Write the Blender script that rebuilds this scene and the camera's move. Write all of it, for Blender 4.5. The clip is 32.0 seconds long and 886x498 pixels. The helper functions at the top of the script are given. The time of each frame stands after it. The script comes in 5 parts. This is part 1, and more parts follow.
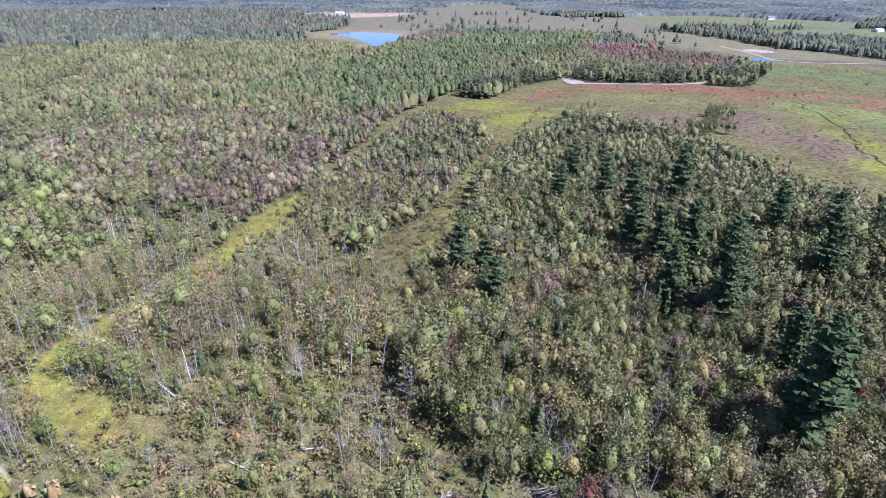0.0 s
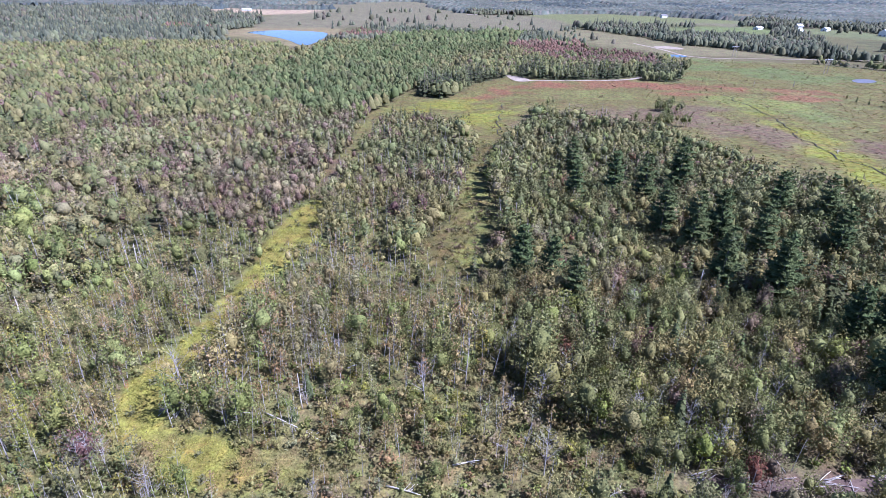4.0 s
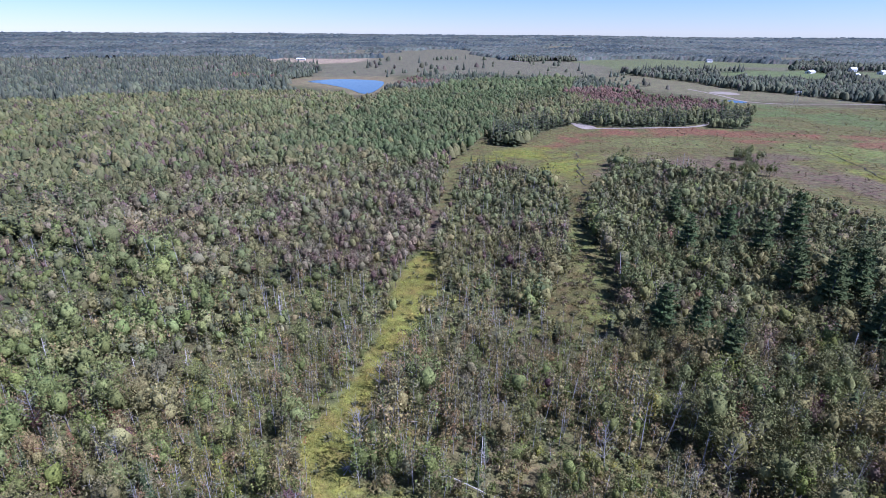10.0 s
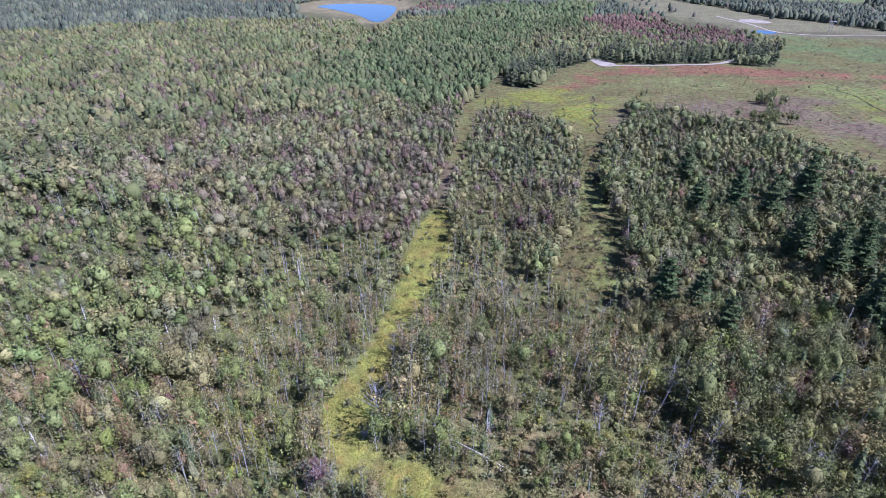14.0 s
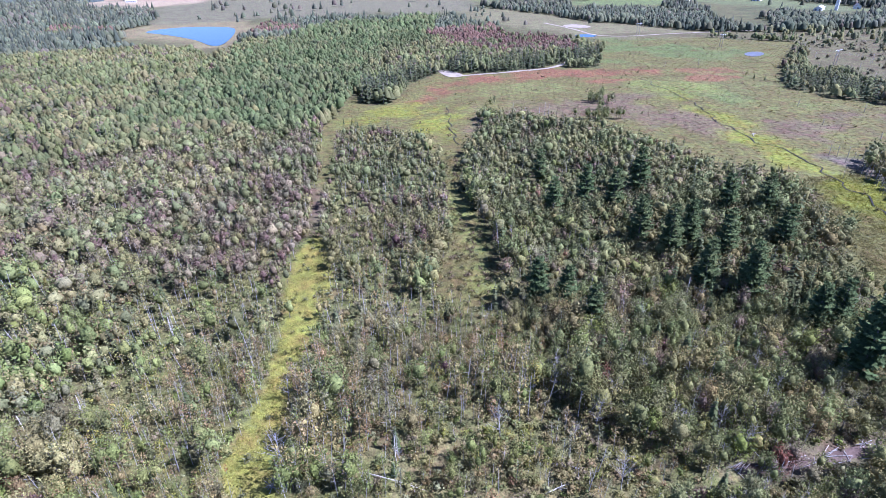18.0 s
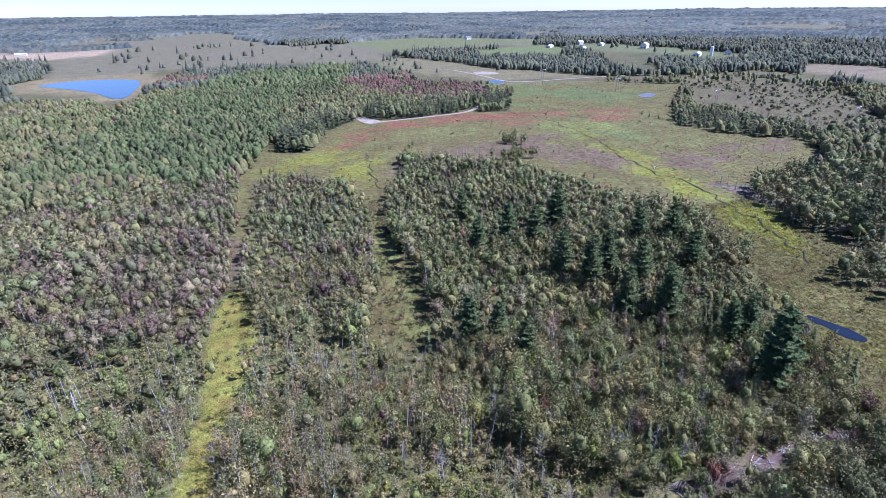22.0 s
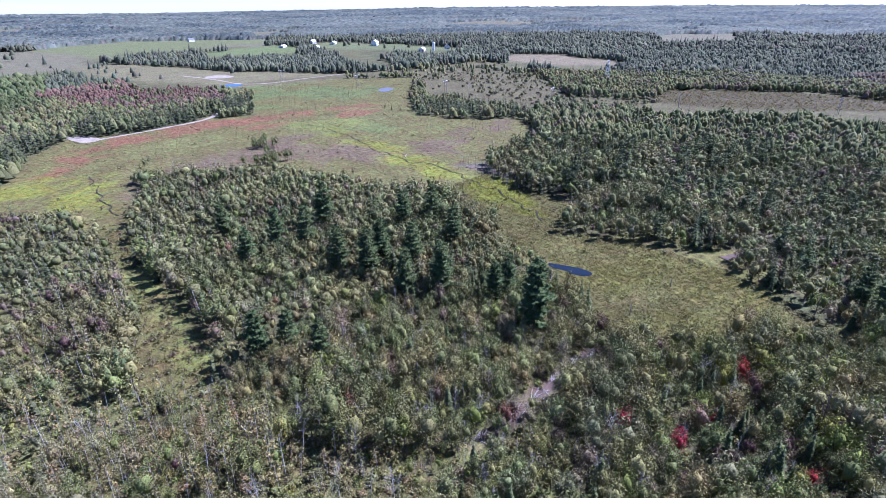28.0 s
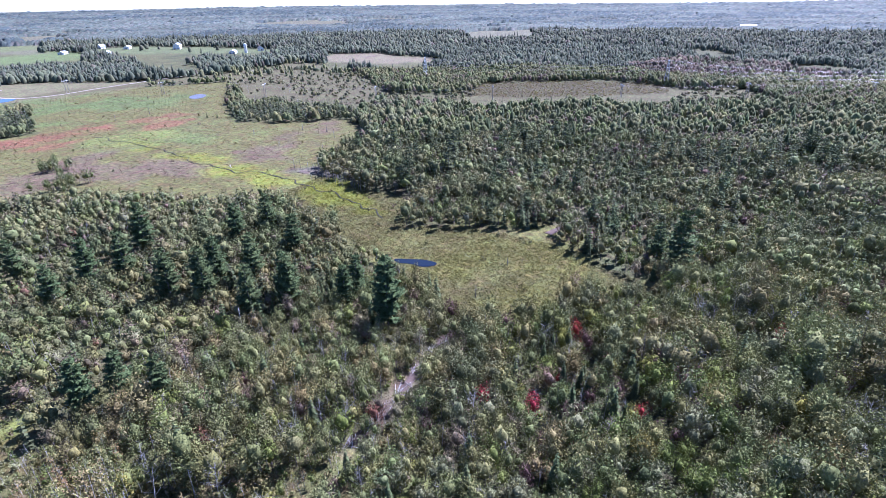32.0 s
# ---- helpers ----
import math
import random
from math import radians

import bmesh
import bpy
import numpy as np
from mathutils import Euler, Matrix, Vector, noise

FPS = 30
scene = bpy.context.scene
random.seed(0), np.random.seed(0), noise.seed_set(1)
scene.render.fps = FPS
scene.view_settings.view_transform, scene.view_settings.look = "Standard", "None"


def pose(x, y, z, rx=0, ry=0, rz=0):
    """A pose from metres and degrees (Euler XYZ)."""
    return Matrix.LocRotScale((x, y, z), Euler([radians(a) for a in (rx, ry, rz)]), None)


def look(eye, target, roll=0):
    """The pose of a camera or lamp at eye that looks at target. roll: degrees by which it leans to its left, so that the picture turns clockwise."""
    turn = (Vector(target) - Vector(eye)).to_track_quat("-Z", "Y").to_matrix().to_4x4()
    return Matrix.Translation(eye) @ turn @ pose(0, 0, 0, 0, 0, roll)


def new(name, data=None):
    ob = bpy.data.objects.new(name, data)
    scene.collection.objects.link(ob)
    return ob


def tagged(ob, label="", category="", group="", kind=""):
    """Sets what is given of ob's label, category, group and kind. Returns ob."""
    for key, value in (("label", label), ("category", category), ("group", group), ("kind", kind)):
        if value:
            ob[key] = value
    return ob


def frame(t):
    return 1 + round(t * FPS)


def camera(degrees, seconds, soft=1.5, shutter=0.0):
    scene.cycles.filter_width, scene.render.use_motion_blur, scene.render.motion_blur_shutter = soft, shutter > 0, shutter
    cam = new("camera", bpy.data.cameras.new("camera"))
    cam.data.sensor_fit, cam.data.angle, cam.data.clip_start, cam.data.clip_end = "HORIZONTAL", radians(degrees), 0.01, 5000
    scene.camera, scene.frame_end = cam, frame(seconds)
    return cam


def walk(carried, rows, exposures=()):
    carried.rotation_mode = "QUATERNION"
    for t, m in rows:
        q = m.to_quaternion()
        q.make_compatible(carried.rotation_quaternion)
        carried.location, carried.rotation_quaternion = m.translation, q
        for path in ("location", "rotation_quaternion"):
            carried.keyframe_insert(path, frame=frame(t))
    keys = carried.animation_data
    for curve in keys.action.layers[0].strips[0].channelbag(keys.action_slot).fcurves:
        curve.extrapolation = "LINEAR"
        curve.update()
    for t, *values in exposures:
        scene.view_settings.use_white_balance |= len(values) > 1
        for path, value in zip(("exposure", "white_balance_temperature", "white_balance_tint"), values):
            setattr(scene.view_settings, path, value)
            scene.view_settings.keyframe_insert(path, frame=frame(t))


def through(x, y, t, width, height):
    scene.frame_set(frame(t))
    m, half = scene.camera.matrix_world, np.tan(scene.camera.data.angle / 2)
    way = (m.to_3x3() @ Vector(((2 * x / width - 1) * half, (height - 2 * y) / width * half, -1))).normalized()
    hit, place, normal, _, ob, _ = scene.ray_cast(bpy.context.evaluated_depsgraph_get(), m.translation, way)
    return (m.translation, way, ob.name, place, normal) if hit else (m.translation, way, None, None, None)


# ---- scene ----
SUN_AZ, SUN_EL = 110.0, 49.0      # degrees clockwise from +y, degrees above the ground

cam = camera(78.5, 32.0, soft=0.55)
PATH = [
    (0.0, (66.59, 1.02, 72.27), (54.56, 90.21, 28.68), 0.52),
    (0.5, (62.62, 0.63, 72.23), (53.50, 90.14, 28.58), 0.62),
    (1.0, (58.44, 0.13, 72.23), (50.79, 89.75, 28.53), 0.73),
    (1.5, (54.06, -0.26, 72.32), (47.24, 89.42, 28.60), 0.87),
    (2.0, (49.32, -0.49, 72.48), (44.30, 89.28, 28.72), 0.96),
    (2.5, (44.29, -0.60, 72.67), (42.72, 89.29, 28.90), 0.96),
    (3.0, (39.07, -0.58, 72.89), (39.24, 89.35, 29.16), 0.98),
    (3.5, (33.61, -0.47, 73.11), (35.64, 89.41, 29.34), 1.15),
    (5.5, (11.31, 0.38, 73.92), (17.16, 90.05, 30.04), 1.12),
    (6.0, (6.83, 0.55, 74.01), (12.98, 92.24, 34.58), 0.95),
    (6.5, (3.53, 0.52, 73.91), (9.59, 93.08, 36.55), 0.57),
    (7.0, (1.48, 0.47, 73.73), (6.94, 93.15, 36.58), 0.37),
    (7.5, (0.47, 0.38, 73.59), (5.00, 93.13, 36.48), 0.20),
    (8.0, (0.14, 0.26, 73.66), (3.97, 93.05, 36.57), 0.13),
    (8.5, (0.08, 0.12, 74.10), (2.27, 92.90, 36.88), 0.22),
    (9.0, (-0.00, 0.00, 74.99), (0.00, 92.79, 37.72), 0.29),
    (9.5, (-0.18, -0.05, 76.29), (-1.71, 92.75, 39.06), 0.35),
    (10.0, (-0.43, -0.06, 77.89), (-2.99, 92.71, 40.64), 0.37),
    (10.5, (-0.63, -0.12, 79.65), (-3.90, 92.62, 42.39), 0.33),
    (11.0, (-0.75, -0.19, 81.47), (-4.58, 92.50, 44.13), 0.31),
    (11.5, (-0.74, -0.25, 83.28), (-4.95, 92.39, 45.86), 0.32),
    (12.0, (-0.60, -0.29, 85.07), (-5.09, 92.31, 47.60), 0.26),
    (12.5, (-0.37, -0.23, 86.80), (-5.02, 90.94, 45.99), 0.29),
    (13.0, (-0.18, 0.01, 88.40), (-4.72, 86.78, 38.90), 0.30),
    (13.5, (-0.11, 0.24, 89.74), (-4.74, 87.07, 40.35), 0.25),
    (15.5, (-0.46, 0.37, 93.71), (-4.55, 87.22, 44.31), 0.00),
    (16.0, (-0.51, 0.19, 94.35), (3.38, 86.94, 44.75), -0.47),
    (16.5, (-0.59, -0.05, 94.70), (12.23, 86.03, 45.45), -0.79),
    (17.0, (-0.69, -0.20, 94.86), (14.87, 85.37, 45.49), -0.91),
    (17.5, (-0.77, -0.19, 94.91), (16.10, 85.09, 45.49), -0.90),
    (18.0, (-0.88, -0.05, 94.91), (16.98, 85.99, 47.18), -0.83),
    (18.5, (-0.98, 0.13, 94.88), (18.10, 89.47, 54.21), -0.71),
    (19.0, (-1.10, 0.33, 94.83), (18.46, 89.58, 54.17), -0.63),
    (19.5, (-1.23, 0.58, 94.80), (20.61, 89.29, 54.14), -0.62),
    (20.0, (-1.40, 0.75, 94.80), (23.91, 88.51, 54.07), -0.61),
    (20.5, (-1.55, 0.82, 94.79), (25.70, 87.96, 54.00), -0.65),
    (21.0, (-1.59, 0.81, 94.75), (26.66, 87.62, 53.95), -0.62),
    (21.5, (-1.52, 0.80, 94.65), (27.88, 87.23, 53.83), -0.64),
    (22.0, (-1.41, 0.82, 94.52), (30.53, 86.33, 53.69), -0.71),
    (22.5, (-1.28, 0.84, 94.40), (33.97, 85.02, 53.54), -0.77),
    (23.0, (-1.23, 0.89, 94.32), (37.44, 83.54, 53.43), -0.77),
    (23.5, (-1.34, 0.97, 94.27), (40.51, 82.05, 53.34), -0.79),
    (24.0, (-1.62, 1.12, 94.24), (43.32, 80.49, 53.25), -0.75),
    (24.5, (-1.97, 1.17, 94.20), (46.09, 78.69, 53.19), -0.70),
    (25.0, (-2.31, 1.22, 94.14), (48.79, 76.75, 53.10), -0.73),
    (25.5, (-2.54, 1.25, 94.06), (51.47, 74.71, 52.98), -0.75),
    (27.5, (-2.68, 1.19, 93.91), (59.78, 67.49, 52.66), -0.72),
    (28.0, (-2.64, 1.14, 93.91), (63.40, 63.81, 52.55), -0.70),
    (28.5, (-2.62, 1.11, 93.91), (67.29, 59.39, 52.48), -0.77),
    (29.0, (-2.59, 1.15, 93.91), (70.75, 54.98, 52.39), -0.84),
    (29.5, (-2.56, 1.25, 93.93), (72.59, 52.46, 52.32), -0.94),
    (30.0, (-2.55, 1.26, 93.92), (73.46, 51.13, 52.26), -0.95),
    (30.5, (-2.62, 1.18, 93.95), (74.36, 49.57, 52.32), -0.88),
    (31.0, (-2.75, 1.08, 94.02), (76.14, 46.23, 52.34), -0.90),
    (31.5, (-2.91, 1.02, 94.13), (78.07, 42.22, 52.37), -0.82),
    (32.0, (-3.06, 1.12, 94.29), (78.90, 40.29, 52.47), -0.79),
]
walk(cam, [(t, look(eye, target, roll)) for t, eye, target, roll in PATH],
     exposures=[(t, stops, 5050 if t < 7 else 4850, 31) for t, stops in ((0.0, 1.48), (6.0, 1.56), (7.0, 1.26), (8.5, 1.02), (12.0, 0.96), (13.5, 1.16), (16.0, 1.6), (19.0, 1.66), (21.0, 1.36), (28.0, 1.52), (32.0, 1.8))])

# ---- sky and sun ----
world = bpy.data.worlds.new("sky")
scene.world = world
world.use_nodes = True
sky_nodes = world.node_tree.nodes
sky = sky_nodes.new("ShaderNodeTexSky")
sky.sky_type = "NISHITA"
sky.sun_disc = False
sky.sun_elevation = radians(SUN_EL)
sky.sun_rotation = radians(SUN_AZ)
sky.altitude = 100
sky.air_density, sky.dust_density, sky.ozone_density = 0.9, 0.0, 5.0
world.node_tree.links.new(sky.outputs[0], sky_nodes["Background"].inputs[0])
sky_nodes["Background"].inputs[1].default_value = 0.056

sun_data = bpy.data.lights.new("sun", "SUN")
sun_data.energy, sun_data.angle, sun_data.color = 4.6, radians(0.53), (1.0, 0.95, 0.87)
sun = new("sun", sun_data)
to_sun = Vector((math.sin(radians(SUN_AZ)) * math.cos(radians(SUN_EL)),
                 math.cos(radians(SUN_AZ)) * math.cos(radians(SUN_EL)), math.sin(radians(SUN_EL))))
sun.matrix_world = look(to_sun * 300, (0, 0, 0))

rng = np.random.default_rng(7)


# ---- materials ----
def material(name, rough=0.8, spec=0.3):
    m = bpy.data.materials.new(name)
    m.use_nodes = True
    b = m.node_tree.nodes["Principled BSDF"]
    b.inputs["Roughness"].default_value = rough
    b.inputs["Specular IOR Level"].default_value = spec
    return m, m.node_tree.nodes, m.node_tree.links, b


def noise_node(n, l, scale, detail=4.0, space="Object", rough=0.6):
    co = n.new("ShaderNodeTexCoord")
    t = n.new("ShaderNodeTexNoise")
    t.inputs["Scale"].default_value, t.inputs["Detail"].default_value = scale, detail
    t.inputs["Roughness"].default_value = rough
    l.new(co.outputs[space], t.inputs["Vector"])
    return t


def ramp_node(n, l, source, stops):
    r = n.new("ShaderNodeValToRGB")
    while len(r.color_ramp.elements) < len(stops):
        r.color_ramp.elements.new(0.5)
    for e, (p, c) in zip(r.color_ramp.elements, stops):
        e.position, e.color = p, (*c, 1)
    l.new(source, r.inputs[0])
    return r


def mix_node(n, l, a, b, factor, kind="MIX"):
    m = n.new("ShaderNodeMix")
    m.data_type, m.blend_type = "RGBA", kind
    for i, v in ((0, factor), (6, a), (7, b)):
        if isinstance(v, (int, float)):
            m.inputs[i].default_value = v
        elif isinstance(v, tuple):
            m.inputs[i].default_value = (*v, 1)
        else:
            l.new(v, m.inputs[i])
    return m.outputs[2]


def bump(n, l, b, height, strength, distance):
    k = n.new("ShaderNodeBump")
    k.inputs["Strength"].default_value, k.inputs["Distance"].default_value = strength, distance
    l.new(height, k.inputs["Height"])
    l.new(k.outputs[0], b.inputs["Normal"])


def value_map(n, l, source, lo, hi):
    m = n.new("ShaderNodeMapRange")
    m.inputs[3].default_value, m.inputs[4].default_value = lo, hi
    l.new(source, m.inputs[0])
    return m.outputs[0]


def simple(name, stops, scale, rough=0.8, spec=0.3, bump_by=0.3, bump_m=0.05, fine=None, metal=0.0):
    m, n, l, b = material(name, rough, spec)
    t = noise_node(n, l, scale, 6)
    c = ramp_node(n, l, t.outputs[0], stops).outputs[0]
    f = noise_node(n, l, fine or scale * 9, 4)
    c = mix_node(n, l, c, ramp_node(n, l, f.outputs[0], [(0.3, (0.55, 0.55, 0.55)), (0.7, (1.0, 1.0, 1.0))]).outputs[0], 0.6, "MULTIPLY")
    l.new(c, b.inputs["Base Color"])
    b.inputs["Metallic"].default_value = metal
    bump(n, l, b, f.outputs[0], bump_by, bump_m)
    return m


def foliage_material(name, leaf_spread=0.3, through=0.5):
    """Leaves: the colour of each tree comes with its mesh; each spray of leaves and each tree varies."""
    m, n, l, b = material(name, 0.8, 0.06)
    tint = n.new("ShaderNodeAttribute")
    tint.attribute_name = "tint"
    geo, ob = n.new("ShaderNodeNewGeometry"), n.new("ShaderNodeObjectInfo")
    hsv = n.new("ShaderNodeHueSaturation")
    l.new(tint.outputs["Color"], hsv.inputs["Color"])
    l.new(value_map(n, l, geo.outputs["Random Per Island"], 1 - leaf_spread, 1 + leaf_spread * 1.1), hsv.inputs["Value"])
    hsv.inputs["Saturation"].default_value = 1.02
    l.new(value_map(n, l, ob.outputs["Random"], 0.49, 0.515), hsv.inputs["Hue"])
    grain = noise_node(n, l, 2.6, 6, rough=0.7)
    bump(n, l, b, grain.outputs[0], 0.6, 0.3)
    c = mix_node(n, l, hsv.outputs[0], ramp_node(n, l, grain.outputs[0], [(0.32, (0.58, 0.6, 0.6)), (0.68, (1.34, 1.3, 1.24))]).outputs[0], 1.0, "MULTIPLY")
    l.new(c, b.inputs["Base Color"])
    thin = n.new("ShaderNodeBsdfTranslucent")
    l.new(c, thin.inputs[0])
    both = n.new("ShaderNodeMixShader")
    both.inputs[0].default_value = through
    l.new(b.outputs[0], both.inputs[1])
    l.new(thin.outputs[0], both.inputs[2])
    l.new(both.outputs[0], n["Material Output"].inputs[0])
    return m


LEAF = foliage_material("leaves", 0.24, 0.12)
NEEDLE = foliage_material("needles", 0.3, 0.12)
FAR_LEAF = foliage_material("distant leaves", 0.14, 0.12)
BARK = simple("grey brown bark", [(0.3, (0.10, 0.085, 0.07)), (0.7, (0.24, 0.21, 0.18))], 2.0, 0.9)
PALE_BARK = simple("pale aspen bark", [(0.3, (0.22, 0.21, 0.19)), (0.7, (0.45, 0.43, 0.39))], 2.0, 0.85)
DEADWOOD = simple("weathered grey deadwood", [(0.3, (0.20, 0.185, 0.178)), (0.7, (0.42, 0.395, 0.38))], 1.5, 0.9)
PALEWOOD = simple("bleached barkless wood", [(0.3, (0.42, 0.38, 0.33)), (0.7, (0.66, 0.62, 0.56))], 1.5, 0.85)


def ground_material():
    m, n, l, b = material("bog and forest ground", 0.95, 0.15)
    cover = n.new("ShaderNodeAttribute")
    cover.attribute_name = "cover"
    big, mid, fine = noise_node(n, l, 0.05, 6), noise_node(n, l, 0.35, 6), noise_node(n, l, 2.2, 5)
    drift = noise_node(n, l, 0.13, 8, rough=0.72)
    c = mix_node(n, l, cover.outputs["Color"], ramp_node(n, l, mid.outputs[0], [(0.3, (0.45, 0.42, 0.42)), (0.52, (1.0, 1.0, 1.0)), (0.72, (1.5, 1.45, 1.15))]).outputs[0], 0.9, "MULTIPLY")
    c = mix_node(n, l, c, ramp_node(n, l, big.outputs[0], [(0.35, (0.8, 0.74, 0.72)), (0.65, (1.15, 1.2, 1.05))]).outputs[0], 0.8, "MULTIPLY")
    c = mix_node(n, l, c, ramp_node(n, l, drift.outputs[0], [(0.38, (1.05, 0.82, 0.95)), (0.5, (1.0, 1.0, 1.0)), (0.64, (0.95, 1.15, 0.72))]).outputs[0], 0.9, "MULTIPLY")
    c = mix_node(n, l, c, (0.125, 0.105, 0.075), ramp_node(n, l, drift.outputs[0], [(0.56, (0.0, 0.0, 0.0)), (0.66, (0.55, 0.55, 0.55))]).outputs[0])
    c = mix_node(n, l, c, ramp_node(n, l, fine.outputs[0], [(0.3, (0.5, 0.5, 0.5)), (0.7, (1.35, 1.35, 1.3))]).outputs[0], 0.85, "MULTIPLY")
    l.new(c, b.inputs["Base Color"])
    bump(n, l, b, mid.outputs[0], 0.9, 0.8)
    return m


GROUND = ground_material()
SAND = simple("pale sand and gravel", [(0.3, (0.22, 0.18, 0.14)), (0.7, (0.38, 0.325, 0.265))], 0.15, 0.95, 0.2, 0.4, 0.1)
MUD = simple("brown trodden mud", [(0.3, (0.070, 0.048, 0.040)), (0.7, (0.150, 0.105, 0.088))], 0.4, 0.95, 0.2, 0.5, 0.1)


def water_material(name, colour, ripple):
    m, n, l, b = material(name, 0.08, 0.5)
    t = noise_node(n, l, 0.6, 4)
    l.new(ramp_node(n, l, t.outputs[0], [(0.3, colour), (0.7, tuple(v * 1.6 for v in colour))]).outputs[0], b.inputs["Base Color"])
    bump(n, l, b, t.outputs[0], ripple, 0.05)
    return m


WATER = water_material("pond water", (0.018, 0.028, 0.038), 0.06)
DARK_WATER = water_material("dark peat water", (0.006, 0.007, 0.008), 0.03)


SHALLOW = simple("silty shallow water", [(0.3, (0.10, 0.10, 0.115)), (0.7, (0.16, 0.16, 0.175))], 0.1, 0.45, 0.3)
PEAT = simple("wet black peat", [(0.3, (0.018, 0.016, 0.012)), (0.7, (0.045, 0.038, 0.028))], 0.8, 0.6, 0.15)


# ---- the plan: outlines in metres ----
MEADOW = [(-6, 343), (2, 366), (18, 424), (25, 424), (24, 404), (31, 393), (44, 398), (56, 428), (70, 466), (85, 477), (100, 500), (112, 510), (118, 496), (136, 488), (154, 489), (172, 493), (200, 497), (222, 512), (228, 508), (222, 494), (252, 484), (278, 545), (294, 560), (331, 663),
          (365, 674), (468, 635), (541, 566), (441, 466), (415, 443), (349, 368), (364, 320), (396, 282), (344, 227), (279, 220),
          (250, 203), (234, 157), (236, 120), (210, 123), (197, 114), (207, 88), (218, 57), (201, 45), (192, 27), (185, 6),
          (177, -8), (175, 10), (166, 30), (149, 34), (136, 47), (129, 61), (142, 76)]
MEADOW += [(150, 92), (157, 101), (165, 130), (180, 144), (193, 193), (181, 219), (177, 241), (161, 279), (142, 294), (96, 340),
           (94, 319), (71, 275), (66, 257), (57, 233), (53, 174), (49, 138), (38, 128), (26, 138), (26, 152), (37, 169),
           (45, 214), (53, 266), (48, 283), (38, 305), (13, 324), (3, 315), (-3, 251), (-7, 225), (-9, 195), (-13, 195), (-14, 227), (-9, 253), (-9, 307)]
PATH_GRASS = [(-12, 191), (-18, 180), (-19, 171), (-20, 158), (-22.5, 151), (-19.5, 141), (-21, 134), (-22, 125), (-23.5, 117), (-24, 110), (-25.6, 103), (-28, 97), (-31, 88), (-30, 80), (-27, 74), (-23, 69), (-16, 64), (-2, 62), (10, 64),
              (16, 69), (9, 70), (-4, 71.5), (-14, 74), (-19.5, 76), (-20, 82), (-17.5, 88), (-17.5, 97), (-18.7, 103.5), (-16, 110), (-13.7, 118), (-12.5, 126), (-11, 134), (-9.5, 141), (-7, 151), (-5.5, 159), (-6, 172), (-7.5, 181), (-9, 192)]
POND = [(-262, 930), (-215, 985), (-134, 962), (-119, 902), (-117, 759), (-130, 739), (-161, 814), (-219, 892)]
POND_SHORE = [(-300, 900), (-290, 1010), (-236, 1100), (-134, 1050), (-100, 960), (-105, 740), (-135, 715), (-180, 800)]
SAND_FIELD = [(-567, 1600), (-535, 1725), (-478, 1700), (-266, 1740), (-253, 1557), (-343, 1421), (-400, 1450), (-472, 1500)]
FIELD_ONE = [(290, 1400), (330, 1700), (610, 1850), (740, 1745), (904, 1583), (805, 1410), (640, 1400), (514, 1365), (361, 1310)]
FIELD_TWO = [(502, 1170), (547, 1224), (660, 1290), (790, 1335), (770, 1200), (692, 1066), (600, 1080)]
FARM_STRIP = [(259, 1152), (327, 1154), (375, 1041), (414, 893), (451, 789), (489, 702), (571, 681), (470, 640), (331, 663), (318, 745), (290, 800), (270, 900), (251, 1009)]
MARSH = [(-290, 1010), (-300, 1200), (-343, 1421), (-253, 1557), (-266, 1737), (-255, 1900), (-221, 2250), (-140, 2500), (-20, 2560), (45, 2400), (40, 2127), (137, 1711),
         (180, 1600), (276, 1710), (361, 1400), (294, 1106), (200, 1060), (120, 1110), (-100, 1090), (-134, 1050)]
TAN_FIELD = [(779, 622), (905, 665), (966, 599), (873, 399), (811, 460)]
CORRIDOR = [(596, 582), (610, 489), (525, 333), (542, 266), (603, 201), (684, 103), (669, 53), (700, -40), (600, -60), (565, 49), (530, 127), (495, 227), (463, 307), (480, 400)]
LINE_MEADOW = [(545, 250), (642, 250), (700, 150), (712, 60), (690, 40), (640, 40), (590, 105), (555, 180)]
SCRUB = [(300, 700), (420, 700), (600, 650), (780, 640), (700, 480), (540, 330), (430, 285), (420, 420), (545, 570), (470, 640), (365, 674)]
FARMYARD = [(780, 1130), (830, 1280), (960, 1290), (980, 1050), (960, 850), (860, 840), (850, 960)]
TRAIL = [(124, 59), (111, 59.2), (99, 59.2), (88, 59.5), (72, 61), (72, 65), (88, 63), (99, 63), (111, 63), (126, 63)]
EAST_TRACK = [(208, 52), (226, 47), (250, 42), (252, 48), (232, 53), (213, 60)]
YOUNG = [(-170, 30), (80, 30), (62, 110), (45, 125), (25, 140), (30, 200), (50, 260), (-10, 320), (-15, 240), (-45, 170), (-90, 150), (-170, 120)]
MAPLES = [(-150, 190), (-60, 160), (-5, 160), (0, 300), (-20, 320), (-120, 310), (-150, 260)]
STRIP = [(-8, 160), (30, 160), (45, 215), (55, 265), (35, 305), (0, 315)]
PENINSULA = [(40, 120), (45, 90), (75, 62), (130, 62), (155, 95), (185, 144), (197, 195), (180, 241), (142, 296), (96, 345), (70, 275), (57, 235), (53, 160)]
POPLARS = [(10, 371), (63, 640), (133, 666), (194, 958), (7, 888), (-82, 650), (-137, 379), (-24, 325)]
PURPLE_WOOD = [(140, 640), (190, 575), (262, 560), (310, 690), (290, 790), (200, 800), (140, 760)]
